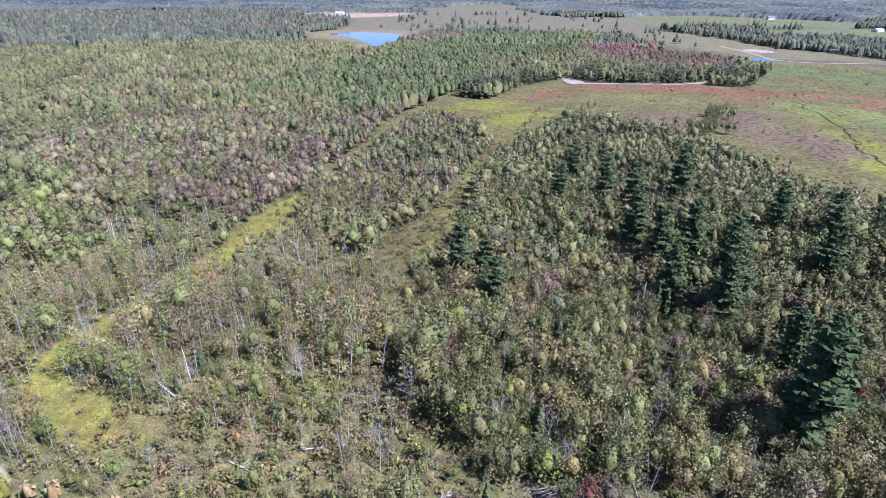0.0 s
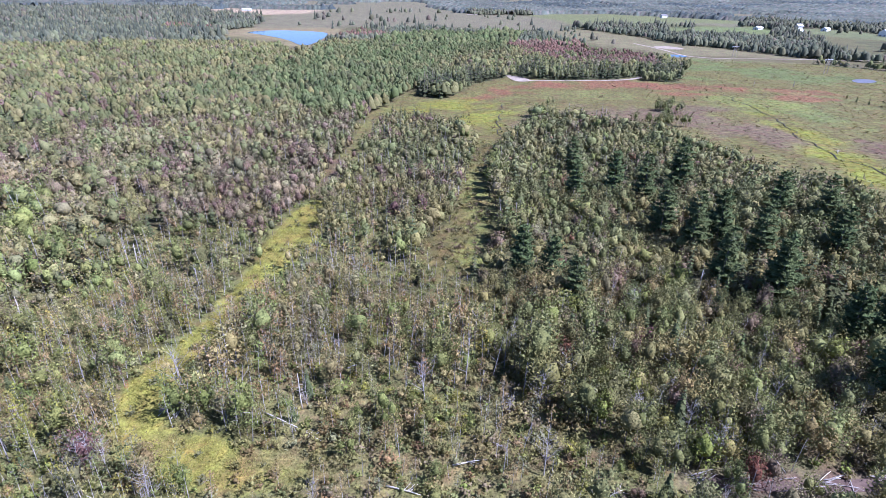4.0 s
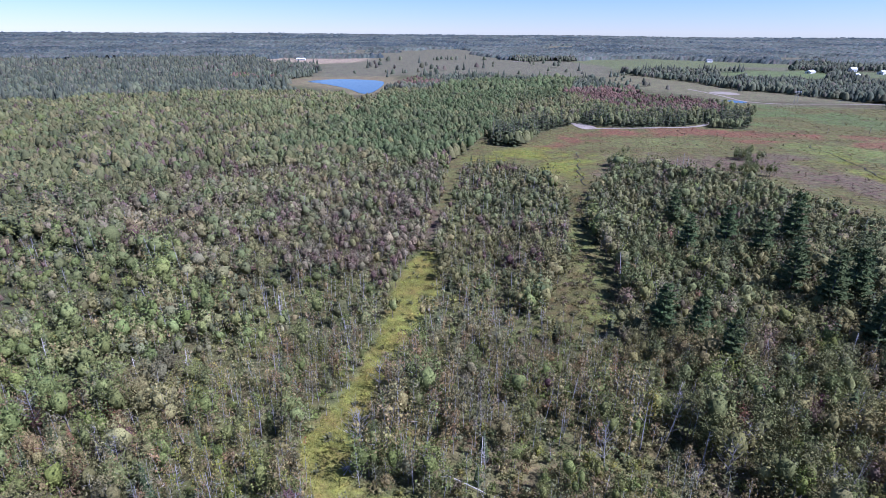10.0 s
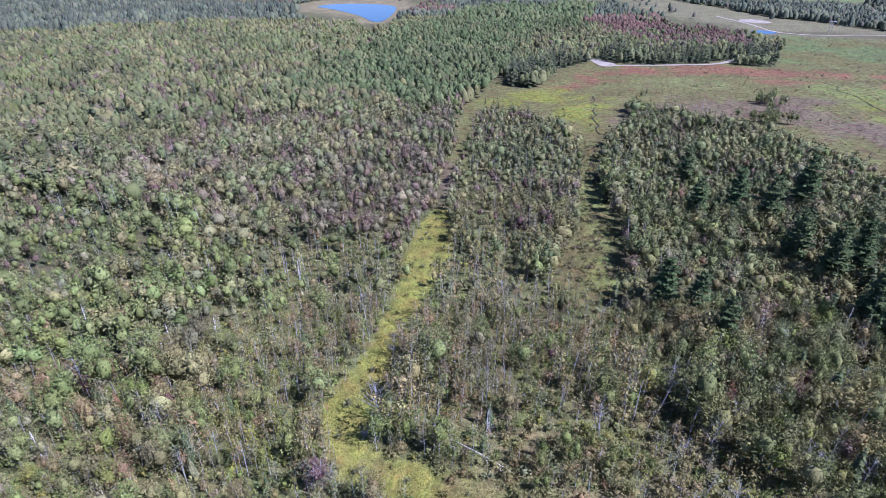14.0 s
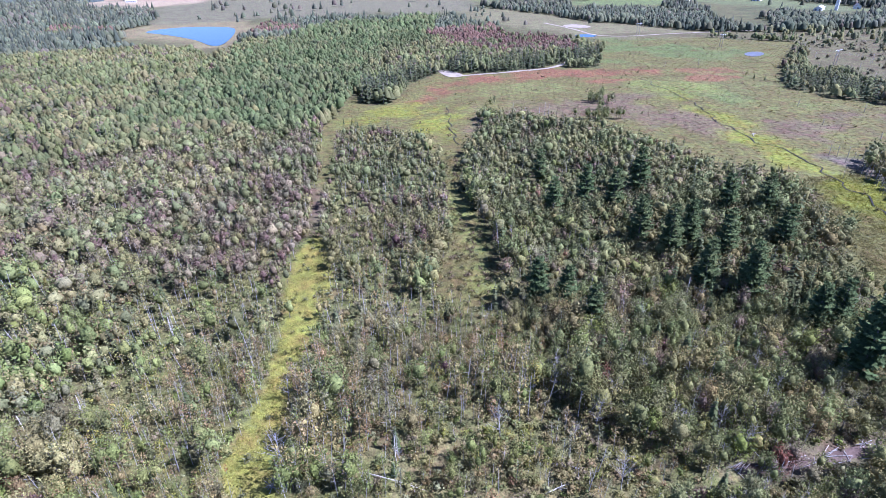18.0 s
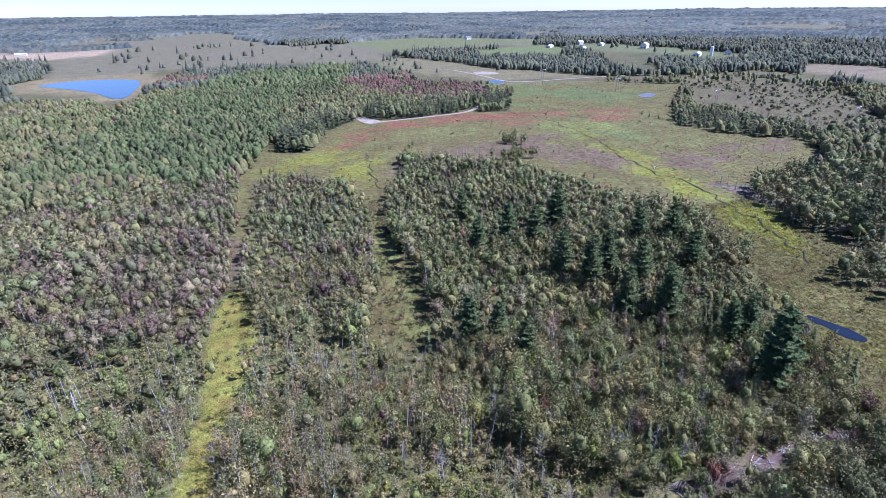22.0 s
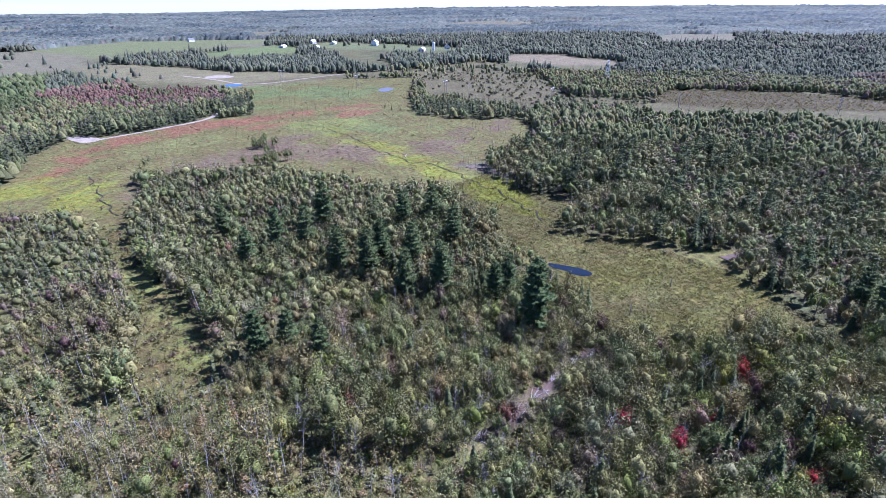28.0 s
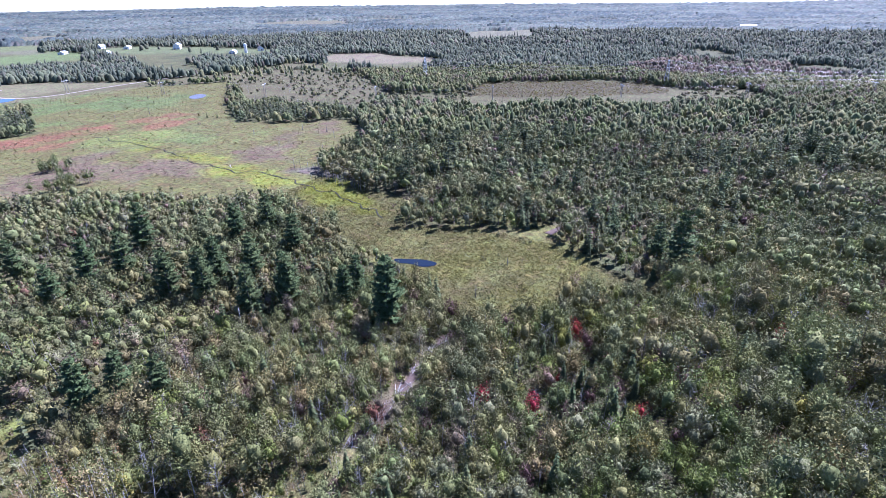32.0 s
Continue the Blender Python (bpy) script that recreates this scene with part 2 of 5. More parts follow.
PINES_CORE = [(85, 175), (95, 215), (135, 215), (170, 175), (165, 130), (130, 95), (105, 100), (95, 130)]
EAST_WOOD = [(205, 60), (200, 115), (236, 120), (234, 157), (250, 205), (344, 227), (396, 282), (463, 307), (530, 127), (565, 49), (600, -60), (500, -140), (300, -60), (220, 20)]
ISLAND = [(349, 368), (364, 320), (396, 280), (430, 296), (412, 400), (393, 420)]
NEAR_EAST = [(60, 60), (130, 60), (170, 25), (185, 0), (300, -70), (260, -160), (60, -120), (20, 0), (30, 45)]


def inside(poly, x, y):
    """Which of the points lie within the outline."""
    hit = np.zeros(x.shape, bool)
    for (ax, ay), (bx, by) in zip(poly, poly[1:] + poly[:1]):
        if ay != by:
            hit ^= ((ay > y) != (by > y)) & (x < (bx - ax) * (y - ay) / (by - ay) + ax)
    return hit


def depth(poly, x, y):
    """Metres to the outline: above 0 within it."""
    best = np.full(x.shape, 1e9)
    for (ax, ay), (bx, by) in zip(poly, poly[1:] + poly[:1]):
        dx, dy = bx - ax, by - ay
        s = np.clip(((x - ax) * dx + (y - ay) * dy) / (dx * dx + dy * dy), 0, 1)
        best = np.minimum(best, np.hypot(x - ax - s * dx, y - ay - s * dy))
    return np.where(inside(poly, x, y), best, -best)


LATTICE = np.random.default_rng(3).random((64, 64))


def wave(x, y, size):
    """Smooth noise from 0 to 1 over the plan, with features of that size in metres."""
    u, v = x / size, y / size
    i, j = np.floor(u).astype(int), np.floor(v).astype(int)
    a, b = u - i, v - j
    a, b = a * a * (3 - 2 * a), b * b * (3 - 2 * b)
    g = lambda p, q: LATTICE[p % 64, q % 64]
    return (g(i, j) * (1 - a) + g(i + 1, j) * a) * (1 - b) + (g(i, j + 1) * (1 - a) + g(i + 1, j + 1) * a) * b


def rise(x, y):
    """Height of the land: flat bog, and a far rim that climbs slowly to fit the camera's skyline."""
    r = np.hypot(x, y)
    far = np.clip((r - 1900) / 3000, 0, 1)
    return far ** 1.5 * 46 * (0.85 + 0.3 * wave(x, y, 900)) + 0.25 * (wave(x, y, 17) - 0.5) * (r < 1500)


# ---- ground: one sheet to the skyline ----
def graded(core_lo, core_hi, step, reach_lo, reach_hi):
    out, s, v = list(np.arange(core_lo, core_hi + step, step)), step, core_hi + step
    while v < reach_hi:
        s *= 1.09
        v += s
        out.append(min(v, reach_hi))
    s, v, low = step, core_lo, []
    while v > reach_lo:
        s *= 1.12
        v -= s
        low.append(max(v, reach_lo))
    return np.array(low[::-1] + out)


def tri_mesh(name, verts, faces, mats, face_mat=None, colours=None, attribute="tint", smooth=False):
    me = bpy.data.meshes.new(name)
    verts, faces = np.asarray(verts, np.float32), np.asarray(faces, np.int32)
    k = faces.shape[1]
    me.vertices.add(len(verts))
    me.vertices.foreach_set("co", verts.ravel())
    me.loops.add(faces.size)
    me.loops.foreach_set("vertex_index", faces.ravel())
    me.polygons.add(len(faces))
    me.polygons.foreach_set("loop_start", np.arange(0, faces.size, k, dtype=np.int32))
    if face_mat is not None:
        me.polygons.foreach_set("material_index", np.asarray(face_mat, np.int32))
    me.polygons.foreach_set("use_smooth", np.full(len(faces), smooth))
    for m in mats:
        me.materials.append(m)
    if colours is not None:
        a = me.attributes.new(attribute, "FLOAT_COLOR", "POINT")
        a.data.foreach_set("color", np.c_[colours, np.ones(len(verts))].astype(np.float32).ravel())
    me.update(calc_edges=True)
    return me


OPEN = [(YOUNG, (0.118, 0.114, 0.048)), (MEADOW, (0.118, 0.107, 0.042)), (PATH_GRASS, (0.212, 0.200, 0.052)), (POND_SHORE, (0.18, 0.15, 0.09)), (SAND_FIELD, (0.30, 0.235, 0.175)),
        (FIELD_ONE, (0.122, 0.134, 0.064)), (FIELD_TWO, (0.115, 0.142, 0.060)), (FARM_STRIP, (0.145, 0.132, 0.078)), (MARSH, (0.135, 0.125, 0.085)),
        (TAN_FIELD, (0.165, 0.138, 0.095)), (CORRIDOR, (0.098, 0.088, 0.045)), (LINE_MEADOW, (0.066, 0.054, 0.024)), (SCRUB, (0.102, 0.090, 0.050)), (FARMYARD, (0.115, 0.13, 0.065)),
        (TRAIL, (0.13, 0.098, 0.075)), (EAST_TRACK, (0.18, 0.155, 0.12))]
# patches of plants on the bog: x, y, half widths along and across, turn in degrees, colour
RED, LIME, GREEN, MAUVE, TAN = (0.170, 0.084, 0.052), (0.160, 0.165, 0.030), (0.102, 0.126, 0.048), (0.124, 0.092, 0.064), (0.126, 0.117, 0.036)
PATCHES = [(175, 464, 46, 15, 5, RED), (250, 458, 40, 18, -10, RED), (325, 447, 34, 10, -15, RED), (232, 424, 26, 11, 0, RED), (85, 415, 26, 14, 40, RED), (120, 455, 30, 12, 20, RED),
           (66, 318, 9, 32, 8, LIME), (48, 366, 26, 18, 20, LIME), (82, 351, 13, 22, 0, LIME), (218, 165, 12, 40, -18, LIME), (230, 215, 10, 38, 0, LIME),
           (236, 255, 12, 28, 0, LIME), (258, 370, 14, 40, 0, LIME), (145, 412, 36, 14, 0, (0.13, 0.125, 0.05)), (245, 310, 12, 28, 10, LIME),
           (362, 575, 50, 45, 0, GREEN), (400, 520, 40, 30, 0, GREEN), (285, 352, 26, 30, 0, (0.115, 0.135, 0.05)), (318, 318, 26, 18, 0, (0.125, 0.14, 0.05)), (300, 400, 60, 25, 0, (0.125, 0.13, 0.052)),
           (330, 600, 50, 45, 0, GREEN), (282, 510, 26, 16, 0, GREEN), (278, 396, 24, 22, 0, (0.14, 0.15, 0.048)), (318, 412, 22, 14, 0, RED), (170, 425, 30, 12, 0, (0.13, 0.13, 0.05)),
           (164, 352, 40, 20, 0, MAUVE), (210, 335, 24, 34, 10, MAUVE), (275, 268, 20, 16, 30, MAUVE), (345, 285, 40, 22, 10, MAUVE), (92, 326, 10, 30, -10, MAUVE), (80, 295, 8, 20, 0, MAUVE),
           (222, 300, 10, 22, 0, MAUVE), (254, 205, 8, 20, 20, (0.125, 0.105, 0.095)), (175, 75, 34, 40, 0, TAN), (186, 112, 20, 30, 0, (0.122, 0.110, 0.042)), (155, 50, 20, 20, 0, TAN),
           (42, 145, 7, 12, 0, (0.165, 0.165, 0.05)), (48, 190, 5, 50, -3, (0.155, 0.158, 0.055)), (-10, 225, 4, 22, 0, (0.12, 0.085, 0.072)), (30, 72, 34, 20, 10, (0.17, 0.15, 0.07)),
           (1150, 760, 200, 60, 30, (0.15, 0.115, 0.095)), (1250, 560, 160, 40, 20, (0.15, 0.125, 0.09))]


def cover_colour(x, y):
    c = np.zeros((len(x), 3)) + (0.09, 0.088, 0.045)
    c += (wave(x, y, 23)[:, None] - 0.5) * np.array((0.05, 0.035, 0.015))
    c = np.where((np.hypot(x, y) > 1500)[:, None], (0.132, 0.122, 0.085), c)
    ragged = (wave(x, y, 9) - 0.5) * 5 + (wave(x, y, 31) - 0.5) * 5
    for poly, colour in OPEN:
        wide = 1.2 if poly is PATH_GRASS or poly is TRAIL else 25.0 if np.array(poly)[:, 1].mean() > 700 else 6.0
        px = np.array(poly)
        near = (x > px[:, 0].min() - 40) & (x < px[:, 0].max() + 40) & (y > px[:, 1].min() - 40) & (y < px[:, 1].max() + 40)
        w = np.zeros(len(x))
        w[near] = np.clip((depth(poly, x[near], y[near]) + ragged[near] * wide / 6) / wide + 0.6, 0, 1)
        c += w[:, None] * (np.array(colour) - c)
    for px, py, a, b, turn, colour in PATCHES:
        cs, sn = math.cos(radians(turn)), math.sin(radians(turn))
        u, v = ((x - px) * cs + (y - py) * sn) / a, (-(x - px) * sn + (y - py) * cs) / b
        d = np.hypot(u, v) + (wave(x, y, 22) - 0.5) * 1.5 + (wave(x + 90, y, 9) - 0.5) * 1.3
        w = np.clip((1.3 - d) / 0.75, 0, 1) * 0.85
        c += w[:, None] * (np.array(colour) - c)
    return np.clip(c, 0.01, 1)


def build_ground():
    xs = np.concatenate([graded(-60, 60, 2.5, -4950, 60)[:-1], graded(60, 440, 4.0, 60, 4950)])
    ys = np.concatenate([graded(-20, 260, 2.5, -4950, 260)[:-1], graded(260, 640, 5.0, 260, 4950)])
    gx, gy = np.meshgrid(xs, ys)
    x, y = gx.ravel(), gy.ravel()
    z = rise(x, y)
    nx, ny = len(xs), len(ys)
    i = (np.arange(ny - 1)[:, None] * nx + np.arange(nx - 1)[None, :]).ravel()
    faces = np.stack([i, i + 1, i + nx + 1, i + nx], 1)
    for water in (POND,):
        z = np.where(depth(water, x, y) > -4, -0.6, z)
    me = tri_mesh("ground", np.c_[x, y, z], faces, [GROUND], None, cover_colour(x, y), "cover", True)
    tagged(new("ground", me), "flat bog and forest floor with moss, sedge and leaf litter", "ground", kind="structure")


build_ground()


def flat_patch(name, poly, z, mat, label, category, subdiv=0):
    """A sheet within an outline, drawn with softened corners, just above the ground."""
    pts = [Vector((x, y, 0)) for x, y in poly]
    for _ in range(3):
        pts = [q for a, b in zip(pts, pts[1:] + pts[:1]) for q in (a * 0.75 + b * 0.25, a * 0.25 + b * 0.75)]
    bm = bmesh.new()
    f = bm.faces.new([bm.verts.new((p.x, p.y, z)) for p in pts])
    if f.normal.z < 0:
        f.normal_flip()
    bmesh.ops.triangulate(bm, faces=bm.faces[:])
    me = bpy.data.meshes.new(name)
    bm.to_mesh(me)
    bm.free()
    me.materials.append(mat)
    return tagged(new(name, me), label, category, kind="structure")


def ribbon(name, points, width, z, mat, label, category, wobble=0.0, fine=4):
    """A strip of uneven width along a line of points."""
    pts = [Vector((x, y, 0)) for x, y in points]
    for _ in range(fine):
        pts = [pts[0]] + [q for a, b in zip(pts, pts[1:]) for q in (a * 0.75 + b * 0.25, a * 0.25 + b * 0.75)] + [pts[-1]]
    if wobble:
        pts = [p + Vector(((wave(np.array([p.y]), np.array([p.x]), 7.0)[0] - 0.5) * 2 * wobble,
                           (wave(np.array([p.x + 50]), np.array([p.y]), 6.0)[0] - 0.5) * wobble, 0)) for p in pts]
    verts, faces = [], []
    for k, p in enumerate(pts):
        d = (pts[min(k + 1, len(pts) - 1)] - pts[max(k - 1, 0)]).normalized()
        side = Vector((-d.y, d.x, 0)) * width * (0.35 + 0.3 * wave(np.array([p.x]), np.array([p.y]), 5.0)[0])
        for q in (p - side, p, p + side):
            verts.append((q.x, q.y, z + (0.05 if q is p else 0)))
        if k:
            a = 3 * k
            faces += [(a - 3, a - 2, a + 1, a), (a - 2, a - 1, a + 2, a + 1)]
    me = tri_mesh(name, verts, faces, [mat], smooth=True)
    if me.polygons[0].normal.z < 0:
        me.flip_normals()
    return tagged(new(name, me), label, category, kind="structure")


flat_patch("pond", POND, -0.15, WATER, "still blue pond reflecting the sky in the woods", "water")
flat_patch("sand_patch", [(352, 812), (378, 820), (390, 784), (372, 768), (350, 786)], 0.22, SAND, "bare pale sand beside the track", "sand")
flat_patch("sand_patch", [(140, 1640), (190, 1655), (196, 1625), (150, 1618)], 0.3, SAND, "bare pale sand in the marsh", "sand")
flat_patch("sand_patch", [(266, 556), (282, 566), (292, 600), (280, 604), (268, 580)], 0.21, SAND, "pale sand cut at the end of the wood", "sand")
flat_patch("sand_patch", [(102, 514), (112, 512), (122, 486), (117, 476), (106, 478), (103, 494)], 0.19, SAND, "trodden pale sand where the track ends", "sand")
PEAT_POOL = [(165, 104), (167, 98), (169.5, 91), (168.5, 85), (165, 86), (162.5, 91), (164, 95), (162, 100)]
flat_patch("pool", PEAT_POOL, 0.24, DARK_WATER, "small dark peat pool in the sedge meadow", "water")
flat_patch("pool", [(319, 699), (341, 712), (354, 688), (329, 674)], 0.2, WATER, "shallow blue pool beside the sand road", "water")
flat_patch("pool", [(426, 515), (452, 526), (451, 507), (422, 492)], 0.2, SHALLOW, "shallow pool on the green bog", "water")
ribbon("creek", [(262, 430), (257, 376), (250, 333), (240, 297), (232, 260), (236, 239), (234, 209), (223, 176), (215, 155), (203, 130)], 0.6, 0.26, PEAT,
       "narrow dark creek winding through the bog", "creek", 3.5)
ribbon("creek", [(81, 376), (76, 345), (71, 312), (69, 290)], 0.5, 0.26, PEAT, "thin dark ditch through yellow-green moss", "creek", 3.0)
ribbon("road_1", [(104, 512), (108, 492), (116, 481), (134, 484), (152, 485), (170, 488), (198, 492), (212, 498), (225, 509), (245, 532), (268, 556), (284, 598)], 4.4, 0.2, SAND, "pale sandy track along the wood's edge", "road", 0.5)
ribbon("road_2", [(340, 850), (352, 754), (346, 700), (366, 676), (400, 672), (430, 678), (470, 678), (528, 677), (590, 672), (700, 700)], 4.5, 0.2, SAND, "pale sandy road across the bog", "road", 0.5)
ribbon("trail", [(126, 61), (111, 61), (99, 61), (88, 61), (74, 63)], 2.3, 0.14, MUD, "brown muddy trail through the trees", "trail", 1.0)
ribbon("track", [(214, 54), (226, 49), (240, 46)], 3.0, 0.2, MUD, "pale dirt track at the wood's edge", "track", 0.6)


# ---- trees: sprays of leaves on trunks and limbs ----
def solid(rows, faces):
    v = np.array(rows, float)
    return v / np.linalg.norm(v, axis=1, keepdims=True), np.array(faces)


OCTA = solid([(1, 0, 0), (0, 1, 0), (-1, 0, 0), (0, -1, 0), (0, 0, 1), (0, 0, -1)], [(0, 1, 4), (1, 2, 4), (2, 3, 4), (3, 0, 4), (1, 0, 5), (2, 1, 5), (3, 2, 5), (0, 3, 5)])
GOLDEN = (1 + 5 ** 0.5) / 2
ICO = solid([(-1, GOLDEN, 0), (1, GOLDEN, 0), (-1, -GOLDEN, 0), (1, -GOLDEN, 0), (0, -1, GOLDEN), (0, 1, GOLDEN), (0, -1, -GOLDEN), (0, 1, -GOLDEN), (GOLDEN, 0, -1), (GOLDEN, 0, 1), (-GOLDEN, 0, -1), (-GOLDEN, 0, 1)],
            [(0, 11, 5), (0, 5, 1), (0, 1, 7), (0, 7, 10), (0, 10, 11), (1, 5, 9), (5, 11, 4), (11, 10, 2), (10, 7, 6), (7, 1, 8), (3, 9, 4), (3, 4, 2), (3, 2, 6), (3, 6, 8), (3, 8, 9), (4, 9, 5), (2, 4, 11), (6, 2, 10), (8, 6, 7), (9, 8, 1)])


class Shape:
    """Collects triangles: material 0 is wood, 1 is leaves."""

    def __init__(self, seed):
        self.r, self.v, self.f, self.m, self.n = np.random.default_rng(seed), [], [], [], 0

    def add(self, v, f, m):
        self.v.append(np.asarray(v, float))
        self.f.append(np.asarray(f) + self.n)
        self.m += [m] * len(f)
        self.n += len(v)

    def stick(self, p, q, a, b, sides=3):
        p, q = np.array(p, float), np.array(q, float)
        d = (q - p) / np.linalg.norm(q - p)
        u = np.cross(d, (0.3, 0.9, 0.1))
        u /= np.linalg.norm(u)
        w = np.cross(d, u)
        k = np.arange(sides) * 2 * np.pi / sides
        ring = np.cos(k)[:, None] * u + np.sin(k)[:, None] * w
        i = np.arange(sides)
        j = (i + 1) % sides
        self.add(np.r_[p + ring * a, q + ring * b], np.r_[np.c_[i, j, j + sides], np.c_[i, j + sides, i + sides]], 0)

    def sprays(self, c, out, size, long=1.0):
        """Small tufts of leaves that stand along out."""
        c, out = np.atleast_2d(c), np.atleast_2d(out)
        k, r = len(c), self.r
        d = out / np.maximum(np.linalg.norm(out, axis=1, keepdims=True), 1e-6)
        t = np.cross(d, r.normal(size=(k, 3)))
        t /= np.linalg.norm(t, axis=1, keepdims=True)
        s = (np.zeros(k) + size)[:, None] * r.uniform(0.6, 1.4, (k, 1))
        g = lambda lo, hi: r.uniform(lo, hi, (k, 1)) * s
        u = np.cross(d, t)
        tip = u * r.uniform(0.45, 1.0, (k, 1)) + d * r.uniform(0.0, 0.75, (k, 1))
        v = np.stack([c + tip * g(0.8, 1.4) * long, c + t * g(0.4, 0.8) - tip * g(0.1, 0.5), c - t * g(0.4, 0.8) - tip * g(0.1, 0.5)], 1).reshape(-1, 3)
        self.add(v, np.arange(k * 3).reshape(-1, 3), 1)

    def spikes(self, c, out, size):
        """Slender ascending shoots, each a narrow blade of leaves."""
        c, out = np.atleast_2d(c), np.atleast_2d(out)
        k, r = len(c), self.r
        d = out / np.maximum(np.linalg.norm(out, axis=1, keepdims=True), 1e-6)
        t = np.cross(d, r.normal(size=(k, 3)))
        t /= np.linalg.norm(t, axis=1, keepdims=True)
        s = size * r.uniform(0.65, 1.4, (k, 1))
        tip = d * s * r.uniform(1.3, 2.3, (k, 1)) + r.normal(size=(k, 3)) * s * 0.2
        w = t * s * r.uniform(0.3, 0.55, (k, 1))
        foot = c - d * s * 0.5
        v = np.stack([foot + tip, foot + w, foot - w + d * s * r.uniform(0, 0.5, (k, 1))], 1).reshape(-1, 3)
        self.add(v, np.arange(k * 3).reshape(-1, 3), 1)

    def clumps(self, c, out, size, loose=0.55):
        """Tufts of leaves that lie like shingles over a crown, facing out, each tilted its own way."""
        c, out = np.atleast_2d(c), np.atleast_2d(out)
        k, r = len(c), self.r
        d = out / np.maximum(np.linalg.norm(out, axis=1, keepdims=True), 1e-6) + r.normal(size=(k, 3)) * loose
        d /= np.linalg.norm(d, axis=1, keepdims=True)
        t = np.cross(d, r.normal(size=(k, 3)))
        t /= np.linalg.norm(t, axis=1, keepdims=True)
        u = np.cross(d, t)
        a = np.array((0, 2.1, 4.2)) + r.uniform(-0.5, 0.5, (k, 3))
        s = (np.zeros(k) + size)[:, None] * r.uniform(0.55, 1.35, (k, 3))
        v = c[:, None] + (np.cos(a) * s)[:, :, None] * t[:, None] + (np.sin(a) * s)[:, :, None] * u[:, None]
        self.add(v.reshape(-1, 3), np.arange(k * 3).reshape(-1, 3), 1)

    def lobe(self, c, rad, tall=1.1, n=5):
        """A lumpy mass of leaves, open below."""
        r, i = self.r, np.arange(n)
        a = i * 6.2832 / n + r.uniform(0, 1.2)
        b = a + 3.1416 / n
        wide, top = r.uniform(0.7, 1.22, n), r.uniform(0.4, 0.95, n)
        v = np.r_[np.c_[np.cos(a) * wide, np.sin(a) * wide, r.uniform(-0.75, -0.25, n)], np.c_[np.cos(b) * top, np.sin(b) * top, r.uniform(0.3, 0.65, n)], [[r.normal() * 0.12, r.normal() * 0.12, r.uniform(0.9, 1.1)]]]
        j = (i + 1) % n
        self.add(v * (rad, rad, rad * tall) + c, np.r_[np.c_[i, j, i + n], np.c_[j, j + n, i + n], np.c_[i + n, j + n, np.full(n, 2 * n)]], 1)

    def done(self):
        return np.concatenate(self.v), np.concatenate(self.f), np.array(self.m)


def crown(s, c, half, count, size, core, loose, shoots=0.65, bumps=8, heart=0.54):
    """One crown round c: an uneven ovoid with shallow bulges, a dense heart, and tufts and upright shoots over it."""
    r = s.r
    at, swell = r.normal(size=(bumps, 3)) + (0, 0, 0.2), r.uniform(0.18, 0.5, bumps)
    at /= np.linalg.norm(at, axis=1, keepdims=True)
    bulge = lambda d: 0.7 + (np.exp(-((1 - d @ at.T) / 0.15)) * swell).sum(1)
    v, f = core
    low = np.where(v[:, 2] < 0, 0.85, 1.0)[:, None]
    s.add(v * bulge(v)[:, None] * r.uniform(heart - 0.08, heart + 0.08, (len(v), 1)) * low * half + c, f, 1)
    d = r.normal(size=(count, 3)) + (0, 0, 0.35)
    d /= np.linalg.norm(d, axis=1, keepdims=True)
    p = d * bulge(d)[:, None] * r.uniform(0.68, 1.1, (count, 1)) * half + c
    out = d / half * np.mean(half)
    q = int(count * (1 - shoots))
    s.clumps(p[:q], out[:q] + (0, 0, 0.3), size, loose)
    s.spikes(p[q:], out[q:] + r.normal(size=(count - q, 3)) * 0.35 + (0, 0, 0.55), size * 0.9)


def broadleaf(seed, tall, wide, base, count, size, coarse=False, heart=0.56):
    """A leafy tree: a trunk, a few ascending limbs and one uneven rounded crown, some with a second leader."""
    s = Shape(seed)
    r = s.r
    lean = r.uniform(-0.05, 0.05, 2) * tall
    s.stick((0, 0, -0.3), (lean[0], lean[1], tall * 0.8), 0.012 * tall + 0.03, 0.025, 3 if coarse else 4)
    if not coarse:
        for k in range(5):
            a, z = k * 1.3 + r.uniform(0, 1), tall * r.uniform(0.15, 0.5)
            s.stick((lean[0] * 0.4, lean[1] * 0.4, z), (math.cos(a) * wide * 0.7, math.sin(a) * wide * 0.7, z + wide * r.uniform(0.7, 1.3)), 0.05, 0.015)
    half = np.array((wide * r.uniform(0.88, 1.1), wide * r.uniform(0.88, 1.1), tall * (1 - base) * 0.52))
    mid = np.array((lean[0] * 0.6, lean[1] * 0.6, tall * (1 + base) * 0.5))
    form = (ICO, 0.6, 0.55, 7, heart) if coarse else (ICO, 0.65)
    if seed % 3:
        crown(s, mid, half, count, size, *form)
    else:
        a = r.uniform(0, 6.28)
        off = np.array((math.cos(a), math.sin(a), 0)) * wide * 0.42
        crown(s, mid + off, half * (0.72, 0.72, 0.98), int(count * 0.55), size, *form)
        crown(s, mid - off - (0, 0, tall * 0.09), half * (0.68, 0.68, 0.8), int(count * 0.45), size, *form)
    return s.done()


